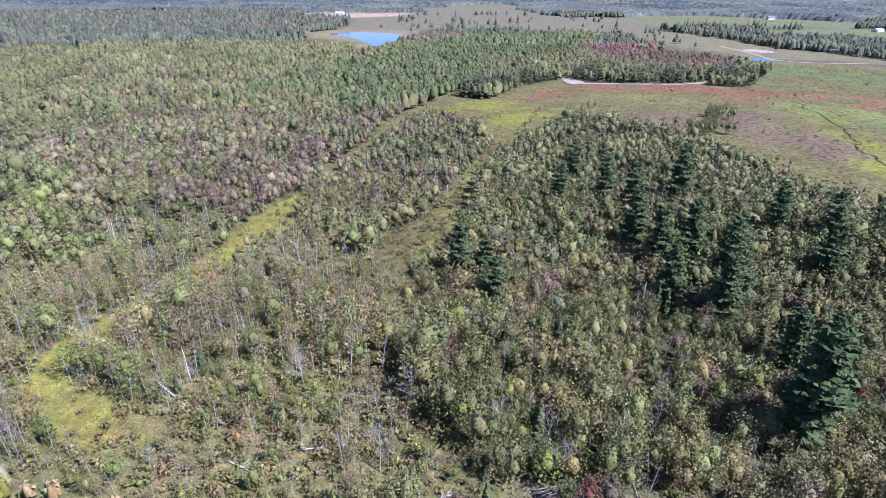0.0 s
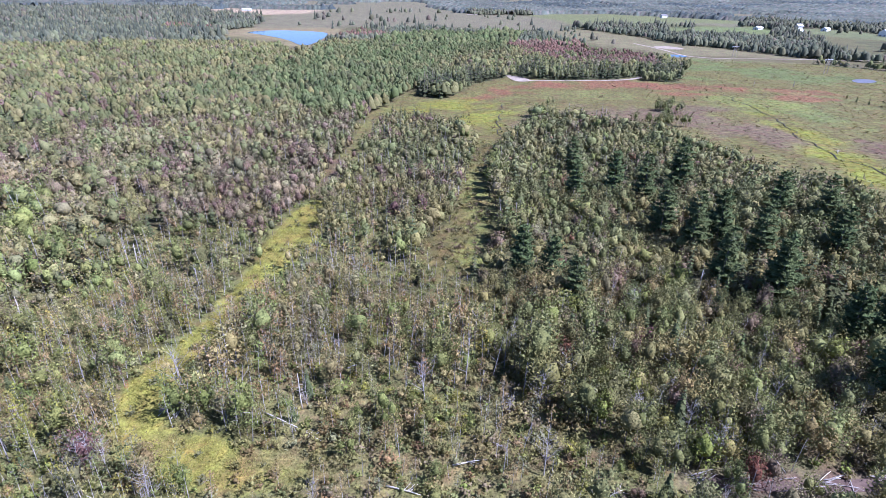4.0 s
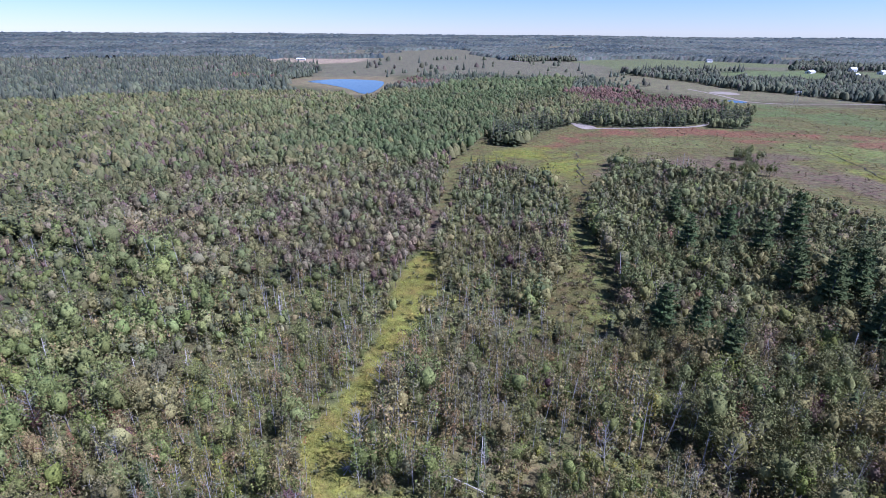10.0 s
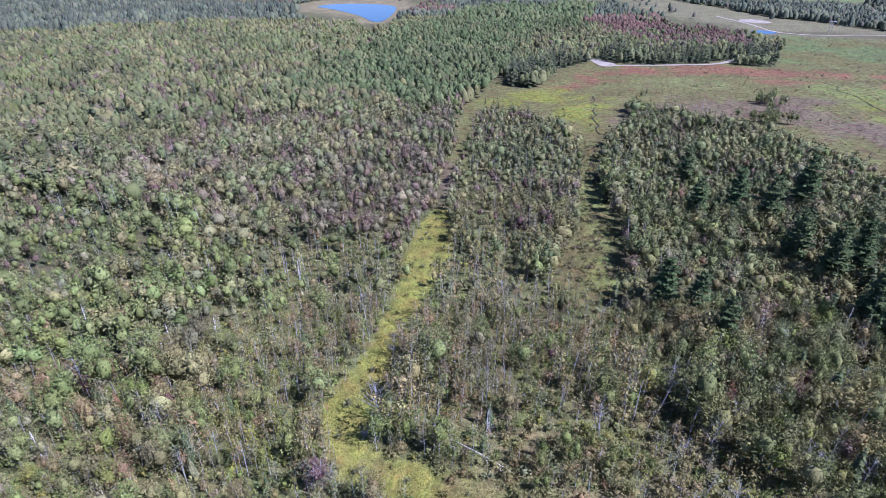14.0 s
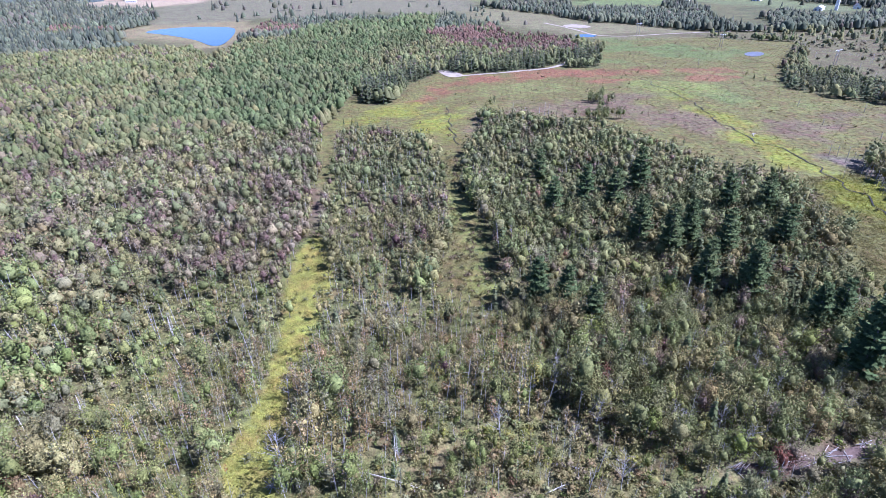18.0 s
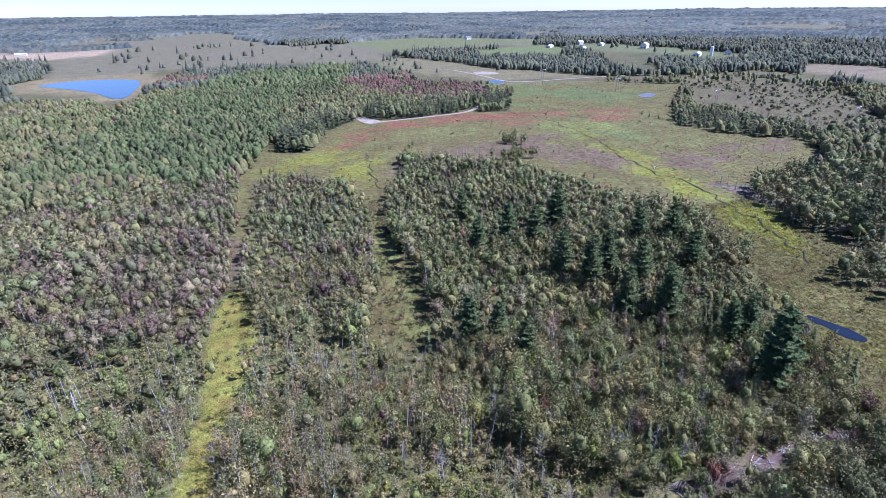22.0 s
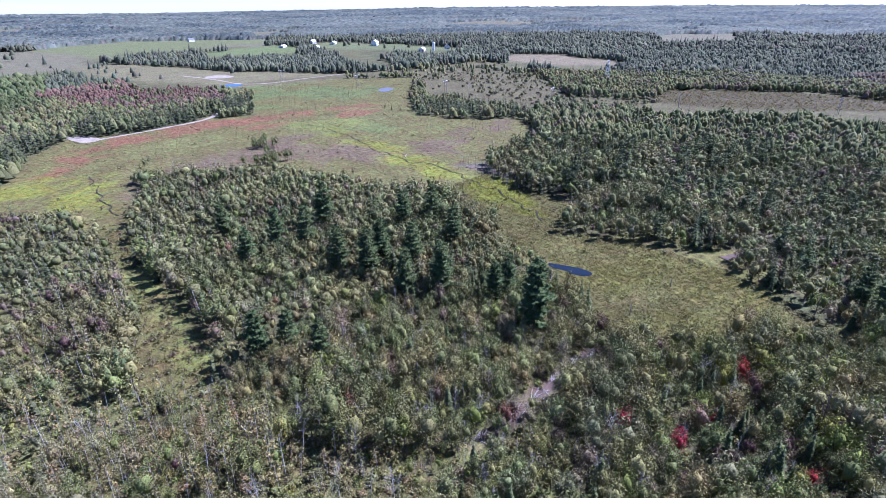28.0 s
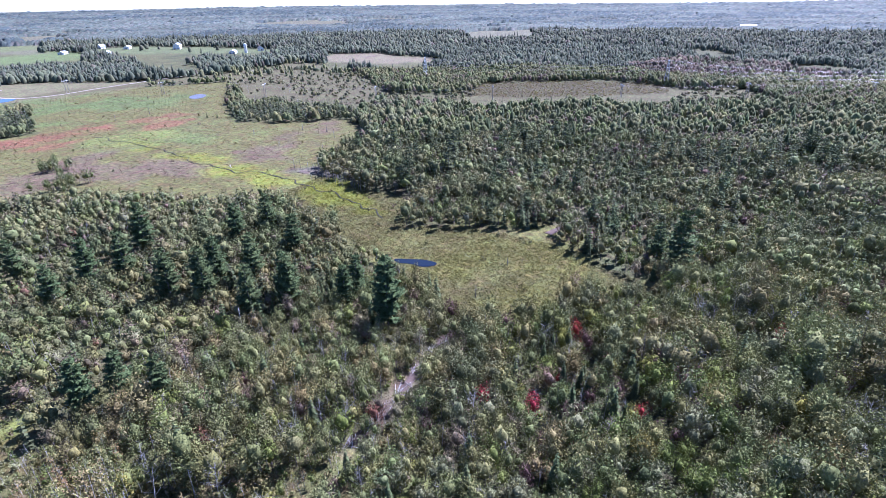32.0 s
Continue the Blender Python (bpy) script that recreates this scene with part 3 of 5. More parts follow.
def sapling(seed, tall, wide, count, size):
    """A thin young tree: a slender bare stem with loose leaves up its upper half."""
    s = Shape(seed)
    r = s.r
    lean = r.uniform(-0.1, 0.1, 2) * tall
    s.stick((0, 0, -0.3), (lean[0], lean[1], tall * 0.95), 0.075, 0.02)
    h = r.uniform(0.35, 1.0, count)
    a = r.uniform(0, 6.28, count)
    rr = wide * np.sqrt(r.uniform(0.02, 1, count)) * (1.1 - np.abs(h - 0.62) * 1.5)
    p = np.c_[lean[0] * h + np.cos(a) * rr, lean[1] * h + np.sin(a) * rr, h * tall]
    q = count // 2
    s.spikes(p[:q], np.c_[np.cos(a) * 0.7, np.sin(a) * 0.7, np.full(count, 0.9)][:q] + r.normal(size=(q, 3)) * 0.4, size * 0.85)
    s.clumps(p[q:], np.c_[np.cos(a), np.sin(a), np.full(count, 0.5)][q:], size, 0.8)
    for k in range(4 if count > 40 else 1):
        z, b = tall * r.uniform(0.35, 0.8), r.uniform(0, 6.28)
        s.stick((lean[0] * z / tall, lean[1] * z / tall, z), (math.cos(b) * wide * 0.7, math.sin(b) * wide * 0.7, z + wide * 0.7), 0.025, 0.01)
    return s.done()


def spruce(seed, tall, wide, layers, per, size):
    """A narrow spire with drooping boughs in tiers."""
    s = Shape(seed)
    r = s.r
    s.stick((0, 0, -0.3), (0, 0, tall * 0.97), 0.012 * tall + 0.02, 0.015)
    for k in range(layers):
        h = 0.06 + 0.92 * k / (layers - 1)
        rad = wide * (1 - h) ** 0.85 * r.uniform(0.8, 1.15) + 0.08
        m = max(3, int(per * (0.35 + 0.65 * (1 - h))))
        a = r.uniform(0, 6.28) + np.arange(m) * 6.283 / m + r.normal(size=m) * 0.25
        rr = rad * r.uniform(0.75, 1.2, m)
        z = h * tall + r.normal(size=m) * 0.015 * tall
        d = np.c_[np.cos(a), np.sin(a), np.zeros(m)]
        side = np.c_[-np.sin(a), np.cos(a), np.zeros(m)]
        w = rr[:, None] * 0.5 + 0.1
        root = np.c_[np.zeros((m, 2)), z + rr * 0.22]
        tip = d * rr[:, None] + np.c_[np.zeros((m, 2)), z - rr * 0.25]
        mid = d * rr[:, None] * 0.55 + np.c_[np.zeros((m, 2)), z + rr * 0.1]
        v = np.stack([root, mid - side * w - (0, 0, 0.12), tip, mid + side * w - (0, 0, 0.12)], 1).reshape(-1, 3)
        i = np.arange(m)[:, None] * 4
        s.add(v, np.concatenate([i + (0, 1, 2), i + (0, 2, 3)]), 1)
    return s.done()


def white_pine(seed, tall, wide, whorls, per, clumps, size):
    """A tall pine with long level boughs in separate tiers, plumes of needles upturned along them."""
    s = Shape(seed)
    r = s.r
    s.stick((0, 0, -0.3), (0, 0, tall * 0.97), 0.014 * tall, 0.03, 5)
    for k in range(whorls):
        h = 0.2 + 0.76 * k / (whorls - 1)
        rad = (wide * min(1.0, 0.55 + 2.2 * (h - 0.2)) * (1.02 - h) ** 0.62 + 0.5) * r.uniform(0.85, 1.15)
        for q in range(per):
            a = (q + r.uniform(-0.3, 0.3)) * 6.283 / per + k * 1.1
            rr = rad * r.uniform(0.6, 1.15)
            if r.random() < 0.1:
                continue
            z = h * tall + r.normal() * 0.012 * tall
            out, side = np.array((math.cos(a), math.sin(a), 0)), np.array((-math.sin(a), math.cos(a), 0))
            lift = rr * r.uniform(0.02, 0.18)
            tip, mid = out * rr + (0, 0, z + lift), out * rr * 0.62 + (0, 0, z)
            w = 0.3 * rr + 0.25
            s.add(np.array([(0, 0, z - 0.1), mid - side * w, tip, mid + side * w]), np.array([(0, 1, 2), (0, 2, 3)]), 1)
            f = r.uniform(0.35, 1.05, clumps)[:, None]
            p = np.array((0, 0, z)) * (1 - f) + tip * f + side * r.normal(size=(clumps, 1)) * w * 0.5 + (0, 0, 0.18)
            s.sprays(p, np.c_[np.full(clumps, out[0] * 0.5), np.full(clumps, out[1] * 0.5), np.ones(clumps)] + r.normal(size=(clumps, 3)) * 0.35, size, 1.3)
    s.sprays(np.c_[r.normal(size=(8, 2)) * 0.35, tall * r.uniform(0.92, 1.0, 8)], r.normal(size=(8, 3)) * 0.5 + (0, 0, 1.0), size * 0.9)
    return s.done()


def bare_tree(seed, tall, twigs, thick=0.09):
    """A dead standing stem with broken limbs; every third one keeps a crown of fine twigs."""
    s = Shape(seed)
    r = s.r
    lean = r.uniform(-0.15, 0.15, 2) * tall
    s.stick((0, 0, -0.3), (lean[0], lean[1], tall), thick, 0.025, 4)
    full = twigs > 5 and seed % 3 == 0
    for k in range(twigs * 4 if full else twigs):
        h = r.uniform(0.3, 0.95)
        a = r.uniform(0, 6.28)
        n = tall * r.uniform(0.1, 0.24) * (1.3 - h) * (1.5 if full else 1)
        p = np.array((lean[0] * h, lean[1] * h, tall * h))
        q = p + (math.cos(a) * n, math.sin(a) * n, n * r.uniform(0.4, 1.3))
        s.stick(p, q, 0.024, 0.01)
        if k % 2 or full:
            s.stick(q, q + r.normal(size=3) * n * 0.4 + (0, 0, n * 0.5), 0.012, 0.005)
    return s.done()


def shrub(seed, tall, wide, count, size):
    s = Shape(seed)
    r = s.r
    for k in range(3 if count > 30 else 1):
        a = r.uniform(0, 6.28)
        s.stick((0, 0, -0.2), (math.cos(a) * wide * 0.5, math.sin(a) * wide * 0.5, tall * 0.6), 0.03, 0.01)
    crown(s, np.array((0, 0, tall * 0.42)), np.array((wide * 0.95, wide * 0.95, tall * 0.6)), count, size, OCTA, 0.8, 0.6, 4)
    return s.done()


def dome(seed, tall, wide, cards=0, size=1.0):
    """A distant crown: two or three lumps of leaves, with loose tufts over them."""
    s = Shape(seed)
    r = s.r
    if cards:
        turn = r.uniform(0, 6.28)
        side = np.array((math.cos(turn), math.sin(turn), 0)) * wide * 0.34
        s.lobe(side + (0, 0, tall * 0.4), wide * 0.72, tall * 0.4 / (wide * 0.72))
        s.lobe(-side + (0, 0, tall * 0.56), wide * 0.62, tall * 0.38 / (wide * 0.62), 4)
        d = r.normal(size=(cards, 3))
        d[:, 2] = np.abs(d[:, 2])
        d /= np.linalg.norm(d, axis=1, keepdims=True)
        s.clumps(np.array((0, 0, tall * 0.5)) + d * (wide, wide, tall * 0.46) * r.uniform(0.8, 1.02, (cards, 1)), d + (0, 0, 0.2), size, 0.4)
        return s.done()
    s.lobe(np.array((0, 0, tall * 0.48)), wide, tall * 0.52 / wide, 4)
    return s.done()


def spire(seed, tall, wide):
    """A distant conifer: two ragged cones."""
    s = Shape(seed)
    r = s.r
    for lo, hi, rad in ((0.08, 0.75, wide), (0.42, 1.0, wide * 0.6)):
        k = np.arange(5) * 1.2566 + r.uniform(0, 1)
        v = np.r_[np.c_[np.cos(k) * rad * r.uniform(0.6, 1.25, 5), np.sin(k) * rad * r.uniform(0.6, 1.25, 5), tall * (lo + r.uniform(-0.05, 0.05, 5))], [[0, 0, tall * hi]]]
        i = np.arange(5)
        s.add(v, np.c_[i, (i + 1) % 5, np.full(5, 5)], 1)
    return s.done()


# kinds: 0 broadleaf, 1 sapling, 2 spruce, 3 white pine, 4 dead, 5 shrub
NEAR = [[broadleaf(10 + k, 9.0, 2.2 + 0.12 * k, 0.06 + 0.03 * (k % 3), 500, 0.25) for k in range(9)], [sapling(20 + k, 7.5, 1.15, 110, 0.23) for k in range(6)],
        [spruce(30 + k, 9.0, 1.6, 16, 9, 0.6) for k in range(4)], [white_pine(40 + k, 19.0, 5.4, 10, 8, 12, 0.5) for k in range(4)],
        [bare_tree(51 + k, 7.5, 9) for k in range(6)], [shrub(60 + k, 2.2, 1.5, 84, 0.24) for k in range(4)]]
MIDDLE = [[broadleaf(110 + k, 8.4, 2.4 + 0.12 * k, 0.06, 120, 0.36, True) for k in range(9)], [sapling(120 + k, 7.5, 1.1, 36, 0.36) for k in range(5)],
          [spruce(130 + k, 9.0, 1.7, 10, 6, 0.8) for k in range(4)], [white_pine(140 + k, 19.0, 5.2, 9, 7, 4, 0.75) for k in range(4)],
          [bare_tree(150 + k, 7.5, 3, 0.11) for k in range(4)], [shrub(160 + k, 2.4, 1.7, 20, 0.5) for k in range(3)]]
OUTER = [[broadleaf(170 + k, 8.4, 2.5 + 0.12 * k, 0.06, 56, 0.5, True, 0.62) for k in range(9)], [sapling(180 + k, 7.5, 1.1, 18, 0.5) for k in range(4)], *MIDDLE[2:]]
FAR = [[dome(210 + k, 7.8, 2.6 + 0.12 * k, 9, 0.62) for k in range(8)], [dome(220 + k, 8.0, 1.6, 6, 0.7) for k in range(4)],
       [spruce(230 + k, 10.0, 1.9, 6, 5, 0.8) for k in range(4)], [spire(240 + k, 17.0, 4.0) for k in range(4)],
       [bare_tree(250 + k, 7.5, 1, 0.16) for k in range(3)], [dome(260 + k, 2.6, 2.2, 5, 0.8) for k in range(3)]]
HAZY = [[dome(310 + k, 9.5, 3.2 + 0.1 * k) for k in range(8)], [dome(320 + k, 8.5, 3.0) for k in range(3)],
        [spire(330 + k, 12.0, 2.4) for k in range(4)], [spire(340 + k, 17.0, 4.6) for k in range(3)],
        [spire(350 + k, 8.0, 2.0) for k in range(2)], [dome(360 + k, 3.0, 4.0) for k in range(2)]]

# leaf colours
OLIVE, MIDGREEN, FRESH, BROWN, PLUM, GOLD, SCARLET = (0.285, 0.262, 0.104), (0.212, 0.232, 0.090), (0.225, 0.260, 0.072), (0.292, 0.232, 0.148), (0.225, 0.138, 0.122), (0.32, 0.275, 0.075), (0.42, 0.070, 0.075)
SAGE, FIR, PINE_BLUE, RUST, POPLAR = (0.275, 0.270, 0.140), (0.112, 0.138, 0.062), (0.122, 0.158, 0.064), (0.28, 0.15, 0.09), (0.130, 0.155, 0.068)
TAWNY, LIMY, STRAW, LEAFY = (0.345, 0.262, 0.125), (0.330, 0.330, 0.080), (0.325, 0.300, 0.125), (0.225, 0.262, 0.085)
# skyline forest: bluish haze is mixed into these leaf colours
HAZED_GREEN, HAZED_OLIVE, HAZED_DUN, HAZED_FIR = (0.074, 0.088, 0.074), (0.090, 0.096, 0.074), (0.108, 0.098, 0.088), (0.050, 0.062, 0.060)
LEAF_TONE = 0.66
# what grows where: (share, kind, colour, least and greatest size)
MIXES = {
    "default": [(34, 0, OLIVE, 0.8, 1.25), (28, 0, MIDGREEN, 0.85, 1.3), (8, 0, FRESH, 0.8, 1.2), (8, 0, BROWN, 0.8, 1.1), (14, 2, FIR, 0.8, 1.4), (5, 0, PLUM, 0.8, 1.1)],
    # far woods: leaf colours greyed and blued in place of air haze
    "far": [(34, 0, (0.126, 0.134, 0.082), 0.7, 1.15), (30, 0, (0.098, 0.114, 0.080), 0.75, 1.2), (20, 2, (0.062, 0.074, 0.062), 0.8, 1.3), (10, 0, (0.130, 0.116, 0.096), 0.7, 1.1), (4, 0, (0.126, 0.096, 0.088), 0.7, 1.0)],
    "young": [(18, 1, STRAW, 0.7, 1.2), (12, 1, TAWNY, 0.7, 1.15), (12, 1, TAWNY, 0.7, 1.1), (13, 1, SAGE, 0.6, 1.1), (9, 1, LEAFY, 0.7, 1.2), (8, 1, LIMY, 0.6, 1.0), (20, 4, STRAW, 0.6, 1.25), (4, 1, GOLD, 0.5, 0.8),
              (14, 0, LEAFY, 0.5, 1.1), (6, 0, MIDGREEN, 0.5, 1.0), (8, 0, STRAW, 0.4, 0.95), (5, 0, SAGE, 0.4, 0.8), (3, 0, TAWNY, 0.4, 0.7), (1, 0, PLUM, 0.5, 0.8), (3, 2, FIR, 0.5, 1.0), (14, 5, STRAW, 0.6, 1.3), (6, 5, FRESH, 0.6, 1.2), (6, 5, LIMY, 0.5, 1.1), (5, 5, TAWNY, 0.6, 1.2)],
    "front": [(14, 1, TAWNY, 0.5, 0.9), (12, 1, TAWNY, 0.5, 0.9), (14, 1, SAGE, 0.5, 0.9), (10, 1, STRAW, 0.5, 1.0), (18, 4, STRAW, 0.5, 1.1), (3, 1, GOLD, 0.4, 0.6), (4, 1, LIMY, 0.4, 0.8), (24, 5, STRAW, 0.6, 1.3), (10, 5, TAWNY, 0.6, 1.2), (8, 5, FRESH, 0.6, 1.1), (8, 5, LIMY, 0.5, 1.1), (6, 0, LEAFY, 0.4, 0.7)],
    "west": [(28, 0, LEAFY, 0.85, 1.4), (22, 0, STRAW, 0.8, 1.25), (14, 0, FRESH, 0.8, 1.25), (12, 0, SAGE, 0.7, 1.15), (5, 0, LIMY, 0.5, 0.9), (5, 0, TAWNY, 0.5, 0.9), (6, 0, TAWNY, 0.6, 0.95), (12, 1, TAWNY, 0.8, 1.2), (10, 1, SAGE, 0.8, 1.2), (8, 2, FIR, 0.6, 1.1), (4, 2, SAGE, 0.5, 0.9), (9, 4, STRAW, 0.9, 1.4), (2, 0, PLUM, 0.6, 0.9), (8, 5, LIMY, 0.8, 1.3), (8, 5, STRAW, 0.8, 1.2)],
    "maples": [(16, 0, PLUM, 0.6, 1.0), (26, 0, BROWN, 0.6, 1.0), (10, 0, TAWNY, 0.5, 0.9), (28, 0, OLIVE, 0.65, 1.05), (16, 0, MIDGREEN, 0.7, 1.15), (8, 0, SAGE, 0.6, 1.0), (10, 1, BROWN, 0.8, 1.2), (3, 4, OLIVE, 0.8, 1.2), (2, 2, FIR, 0.7, 1.1)],
    "strip": [(9, 0, PLUM, 0.55, 0.9), (20, 1, BROWN, 0.8, 1.25), (24, 0, OLIVE, 0.6, 0.95), (16, 0, MIDGREEN, 0.6, 1.0), (12, 1, OLIVE, 0.8, 1.2), (6, 2, FIR, 0.6, 1.0), (6, 4, OLIVE, 0.8, 1.2), (6, 5, OLIVE, 0.8, 1.2)],
    "peninsula": [(32, 0, MIDGREEN, 0.7, 1.2), (30, 0, OLIVE, 0.7, 1.15), (8, 0, SAGE, 0.6, 1.0), (10, 0, FRESH, 0.7, 1.1), (6, 0, BROWN, 0.7, 1.0), (3, 0, RUST, 0.6, 0.9), (3, 0, PLUM, 0.5, 0.8), (6, 2, FIR, 0.8, 1.2), (4, 4, OLIVE, 0.8, 1.2), (4, 1, SAGE, 0.9, 1.2)],
    "pines": [(34, 0, MIDGREEN, 0.75, 1.2), (14, 0, OLIVE, 0.75, 1.1), (8, 2, FIR, 0.8, 1.3), (3, 0, BROWN, 0.7, 1.0)],
    "near_east": [(30, 0, MIDGREEN, 0.6, 1.4), (15, 0, OLIVE, 0.6, 1.3), (20, 0, (0.230, 0.252, 0.115), 0.55, 1.25), (14, 0, FRESH, 0.6, 1.1), (3, 0, BROWN, 0.5, 1.0), (10, 2, FIR, 0.7, 1.2), (0.3, 0, SCARLET, 0.45, 0.65), (1.5, 0, LIMY, 0.5, 0.9), (2, 0, PLUM, 0.5, 0.8), (6, 4, OLIVE, 0.8, 1.2), (10, 5, SAGE, 0.8, 1.4), (6, 5, FRESH, 0.8, 1.3)],
    "east_wood": [(20, 2, FIR, 0.7, 1.4), (26, 0, MIDGREEN, 0.7, 1.4), (18, 0, OLIVE, 0.7, 1.25), (12, 0, SAGE, 0.7, 1.15), (12, 0, FRESH, 0.6, 1.1), (6, 0, PLUM, 0.6, 0.95), (8, 0, BROWN, 0.6, 1.0), (3, 3, PINE_BLUE, 0.5, 0.85)],
    "poplars": [(62, 0, (0.142, 0.190, 0.068), 0.75, 1.25), (12, 0, (0.150, 0.165, 0.08), 0.7, 1.1), (14, 0, MIDGREEN, 0.75, 1.1), (10, 0, MIDGREEN, 0.9, 1.3), (5, 2, FIR, 0.9, 1.3), (3, 0, OLIVE, 0.8, 1.1)],
    "purple": [(56, 0, (0.262, 0.128, 0.118), 0.75, 1.05), (18, 0, PLUM, 0.8, 1.1), (8, 2, FIR, 0.8, 1.2), (18, 0, MIDGREEN, 0.7, 1.1)],
    "dark_edge": [(70, 2, FIR, 1.1, 1.6), (15, 0, MIDGREEN, 0.9, 1.3), (15, 2, (0.05, 0.085, 0.04), 1.0, 1.5)],
    "scrub": [(30, 5, (0.20, 0.20, 0.12), 0.7, 1.3), (24, 5, (0.21, 0.17, 0.12), 0.7, 1.2), (16, 0, OLIVE, 0.5, 0.8), (16, 4, OLIVE, 0.8, 1.3), (8, 2, FIR, 0.5, 0.8), (6, 0, SAGE, 0.5, 0.8)],
    "corridor": [(30, 5, (0.22, 0.21, 0.11), 0.8, 1.5), (30, 5, (0.23, 0.18, 0.11), 0.8, 1.4), (6, 0, OLIVE, 0.35, 0.6), (4, 2, FIR, 0.4, 0.7)],
    "red_band": [(40, 0, (0.235, 0.150, 0.125), 0.7, 1.1), (25, 0, (0.20, 0.165, 0.125), 0.7, 1.1), (20, 0, SAGE, 0.6, 1.0), (15, 2, FIR, 0.6, 1.0)],
    "trailside": [(30, 0, MIDGREEN, 0.35, 0.75), (20, 0, SAGE, 0.35, 0.75), (14, 0, OLIVE, 0.35, 0.7), (4, 0, PLUM, 0.3, 0.5), (20, 4, OLIVE, 0.5, 0.9), (20, 5, OLIVE, 0.7, 1.2), (14, 5, SAGE, 0.7, 1.2)],
    "island": [(60, 2, FIR, 0.8, 1.3), (25, 0, MIDGREEN, 0.7, 1.1), (15, 0, OLIVE, 0.7, 1.0)],
}
ZONES = [("young", YOUNG), ("west", [(-400, -60), (-40, -60), (-55, 90), (-62, 120), (-75, 165), (-150, 190), (-400, 200)]), ("maples", MAPLES), ("strip", STRIP), ("front", [(-10, 58), (18, 80), (44, 98), (62, 84), (64, 62), (40, 44), (0, 46)]), ("peninsula", PENINSULA), ("pines", PINES_CORE),
         ("near_east", NEAR_EAST), ("trailside", [(72, 53), (98, 53), (122, 54), (124, 61), (72, 62)]), ("east_wood", EAST_WOOD), ("poplars", POPLARS), ("purple", PURPLE_WOOD), ("purple", [(-390, 1030), (-360, 960), (-285, 930), (-200, 905), (-210, 860), (-280, 900), (-380, 900)]), ("purple", [(-125, 950), (-118, 860), (-80, 800), (-20, 800), (-30, 880), (-90, 960)]),
         ("dark_edge", [(20, 420), (30, 470), (60, 500), (100, 520), (112, 512), (84, 478), (52, 428), (46, 396), (28, 392)]), ("dark_edge", [(112, 495), (140, 486), (200, 496), (225, 510), (262, 480), (290, 550), (262, 565), (225, 545), (150, 530), (115, 530)]),
         ("scrub", SCRUB), ("corridor", CORRIDOR), ("island", ISLAND), ("red_band", [(846, 120), (972, 65), (955, -18), (909, -83), (905, -160), (799, -143), (800, -31), (760, 60)])]
CLEAR = [MEADOW, PATH_GRASS, POND_SHORE, POND, SAND_FIELD, FIELD_ONE, FIELD_TWO, FARM_STRIP, MARSH, TAN_FIELD, LINE_MEADOW, FARMYARD, TRAIL, EAST_TRACK]


def reach(x, y):
    """Metres from the stretch over which the drone flies."""
    return np.hypot(x - np.clip(x, -2, 66), y)


def far_open(x, y):
    """Above 0 where fields and cut-overs break the distant forest."""
    r = np.hypot(x, y)
    strip = wave(r * 0.55 + 300, np.arctan2(x, y) * 1100, 190) + 0.35 * (wave(x, y, 130) - 0.5)
    return np.where((r > 880) & (r < 3300) & (x > 560), strip - 0.80, np.where((r > 1900) & (r < 3300), strip - 0.8, -1.0)) * 100


def in_front(x, y):
    """Whether any stretch of the flight looks that way."""
    late, early = np.degrees(np.arctan2(x + 3, y + 3)), np.degrees(np.arctan2(x - 67, y + 3))
    return ((late > -68) & (late < 118)) | ((early > -74) & (early < 50))


def lattice(step, lo, hi):
    """Uneven points with that spacing between two distances, thinned behind the view."""
    n = int((hi + 70) * 2.84 / step) + 2
    g = (np.arange(n) - n / 2) * step
    x, y = [a.ravel() for a in np.meshgrid(g, g)]
    x, y = x + rng.uniform(-0.52, 0.52, x.size) * step, y + rng.uniform(-0.52, 0.52, x.size) * step
    turn = 0.47 + step * 0.13
    x, y = x * math.cos(turn) - y * math.sin(turn), x * math.sin(turn) + y * math.cos(turn)
    d, ahead = reach(x, y), in_front(x, y)
    keep = (d >= lo) & (d < hi) & (ahead | (rng.random(x.size) < np.where(d < 95, 0.8, np.where(d < 300, 0.12, 0.0))))
    return x[keep], y[keep]


SMALL = {"front": 0.6, "young": 0.9, "west": 0.4, "strip": 0.55, "maples": 0.2, "peninsula": 0.16, "near_east": 0.4, "scrub": 0.45, "corridor": 0.6, "trailside": 0.5, "default": 0.12}
LARGE = {"front": 0.15, "young": 0.42, "west": 0.86, "strip": 0.85, "scrub": 0.16, "corridor": 0.1, "near_east": 0.9}


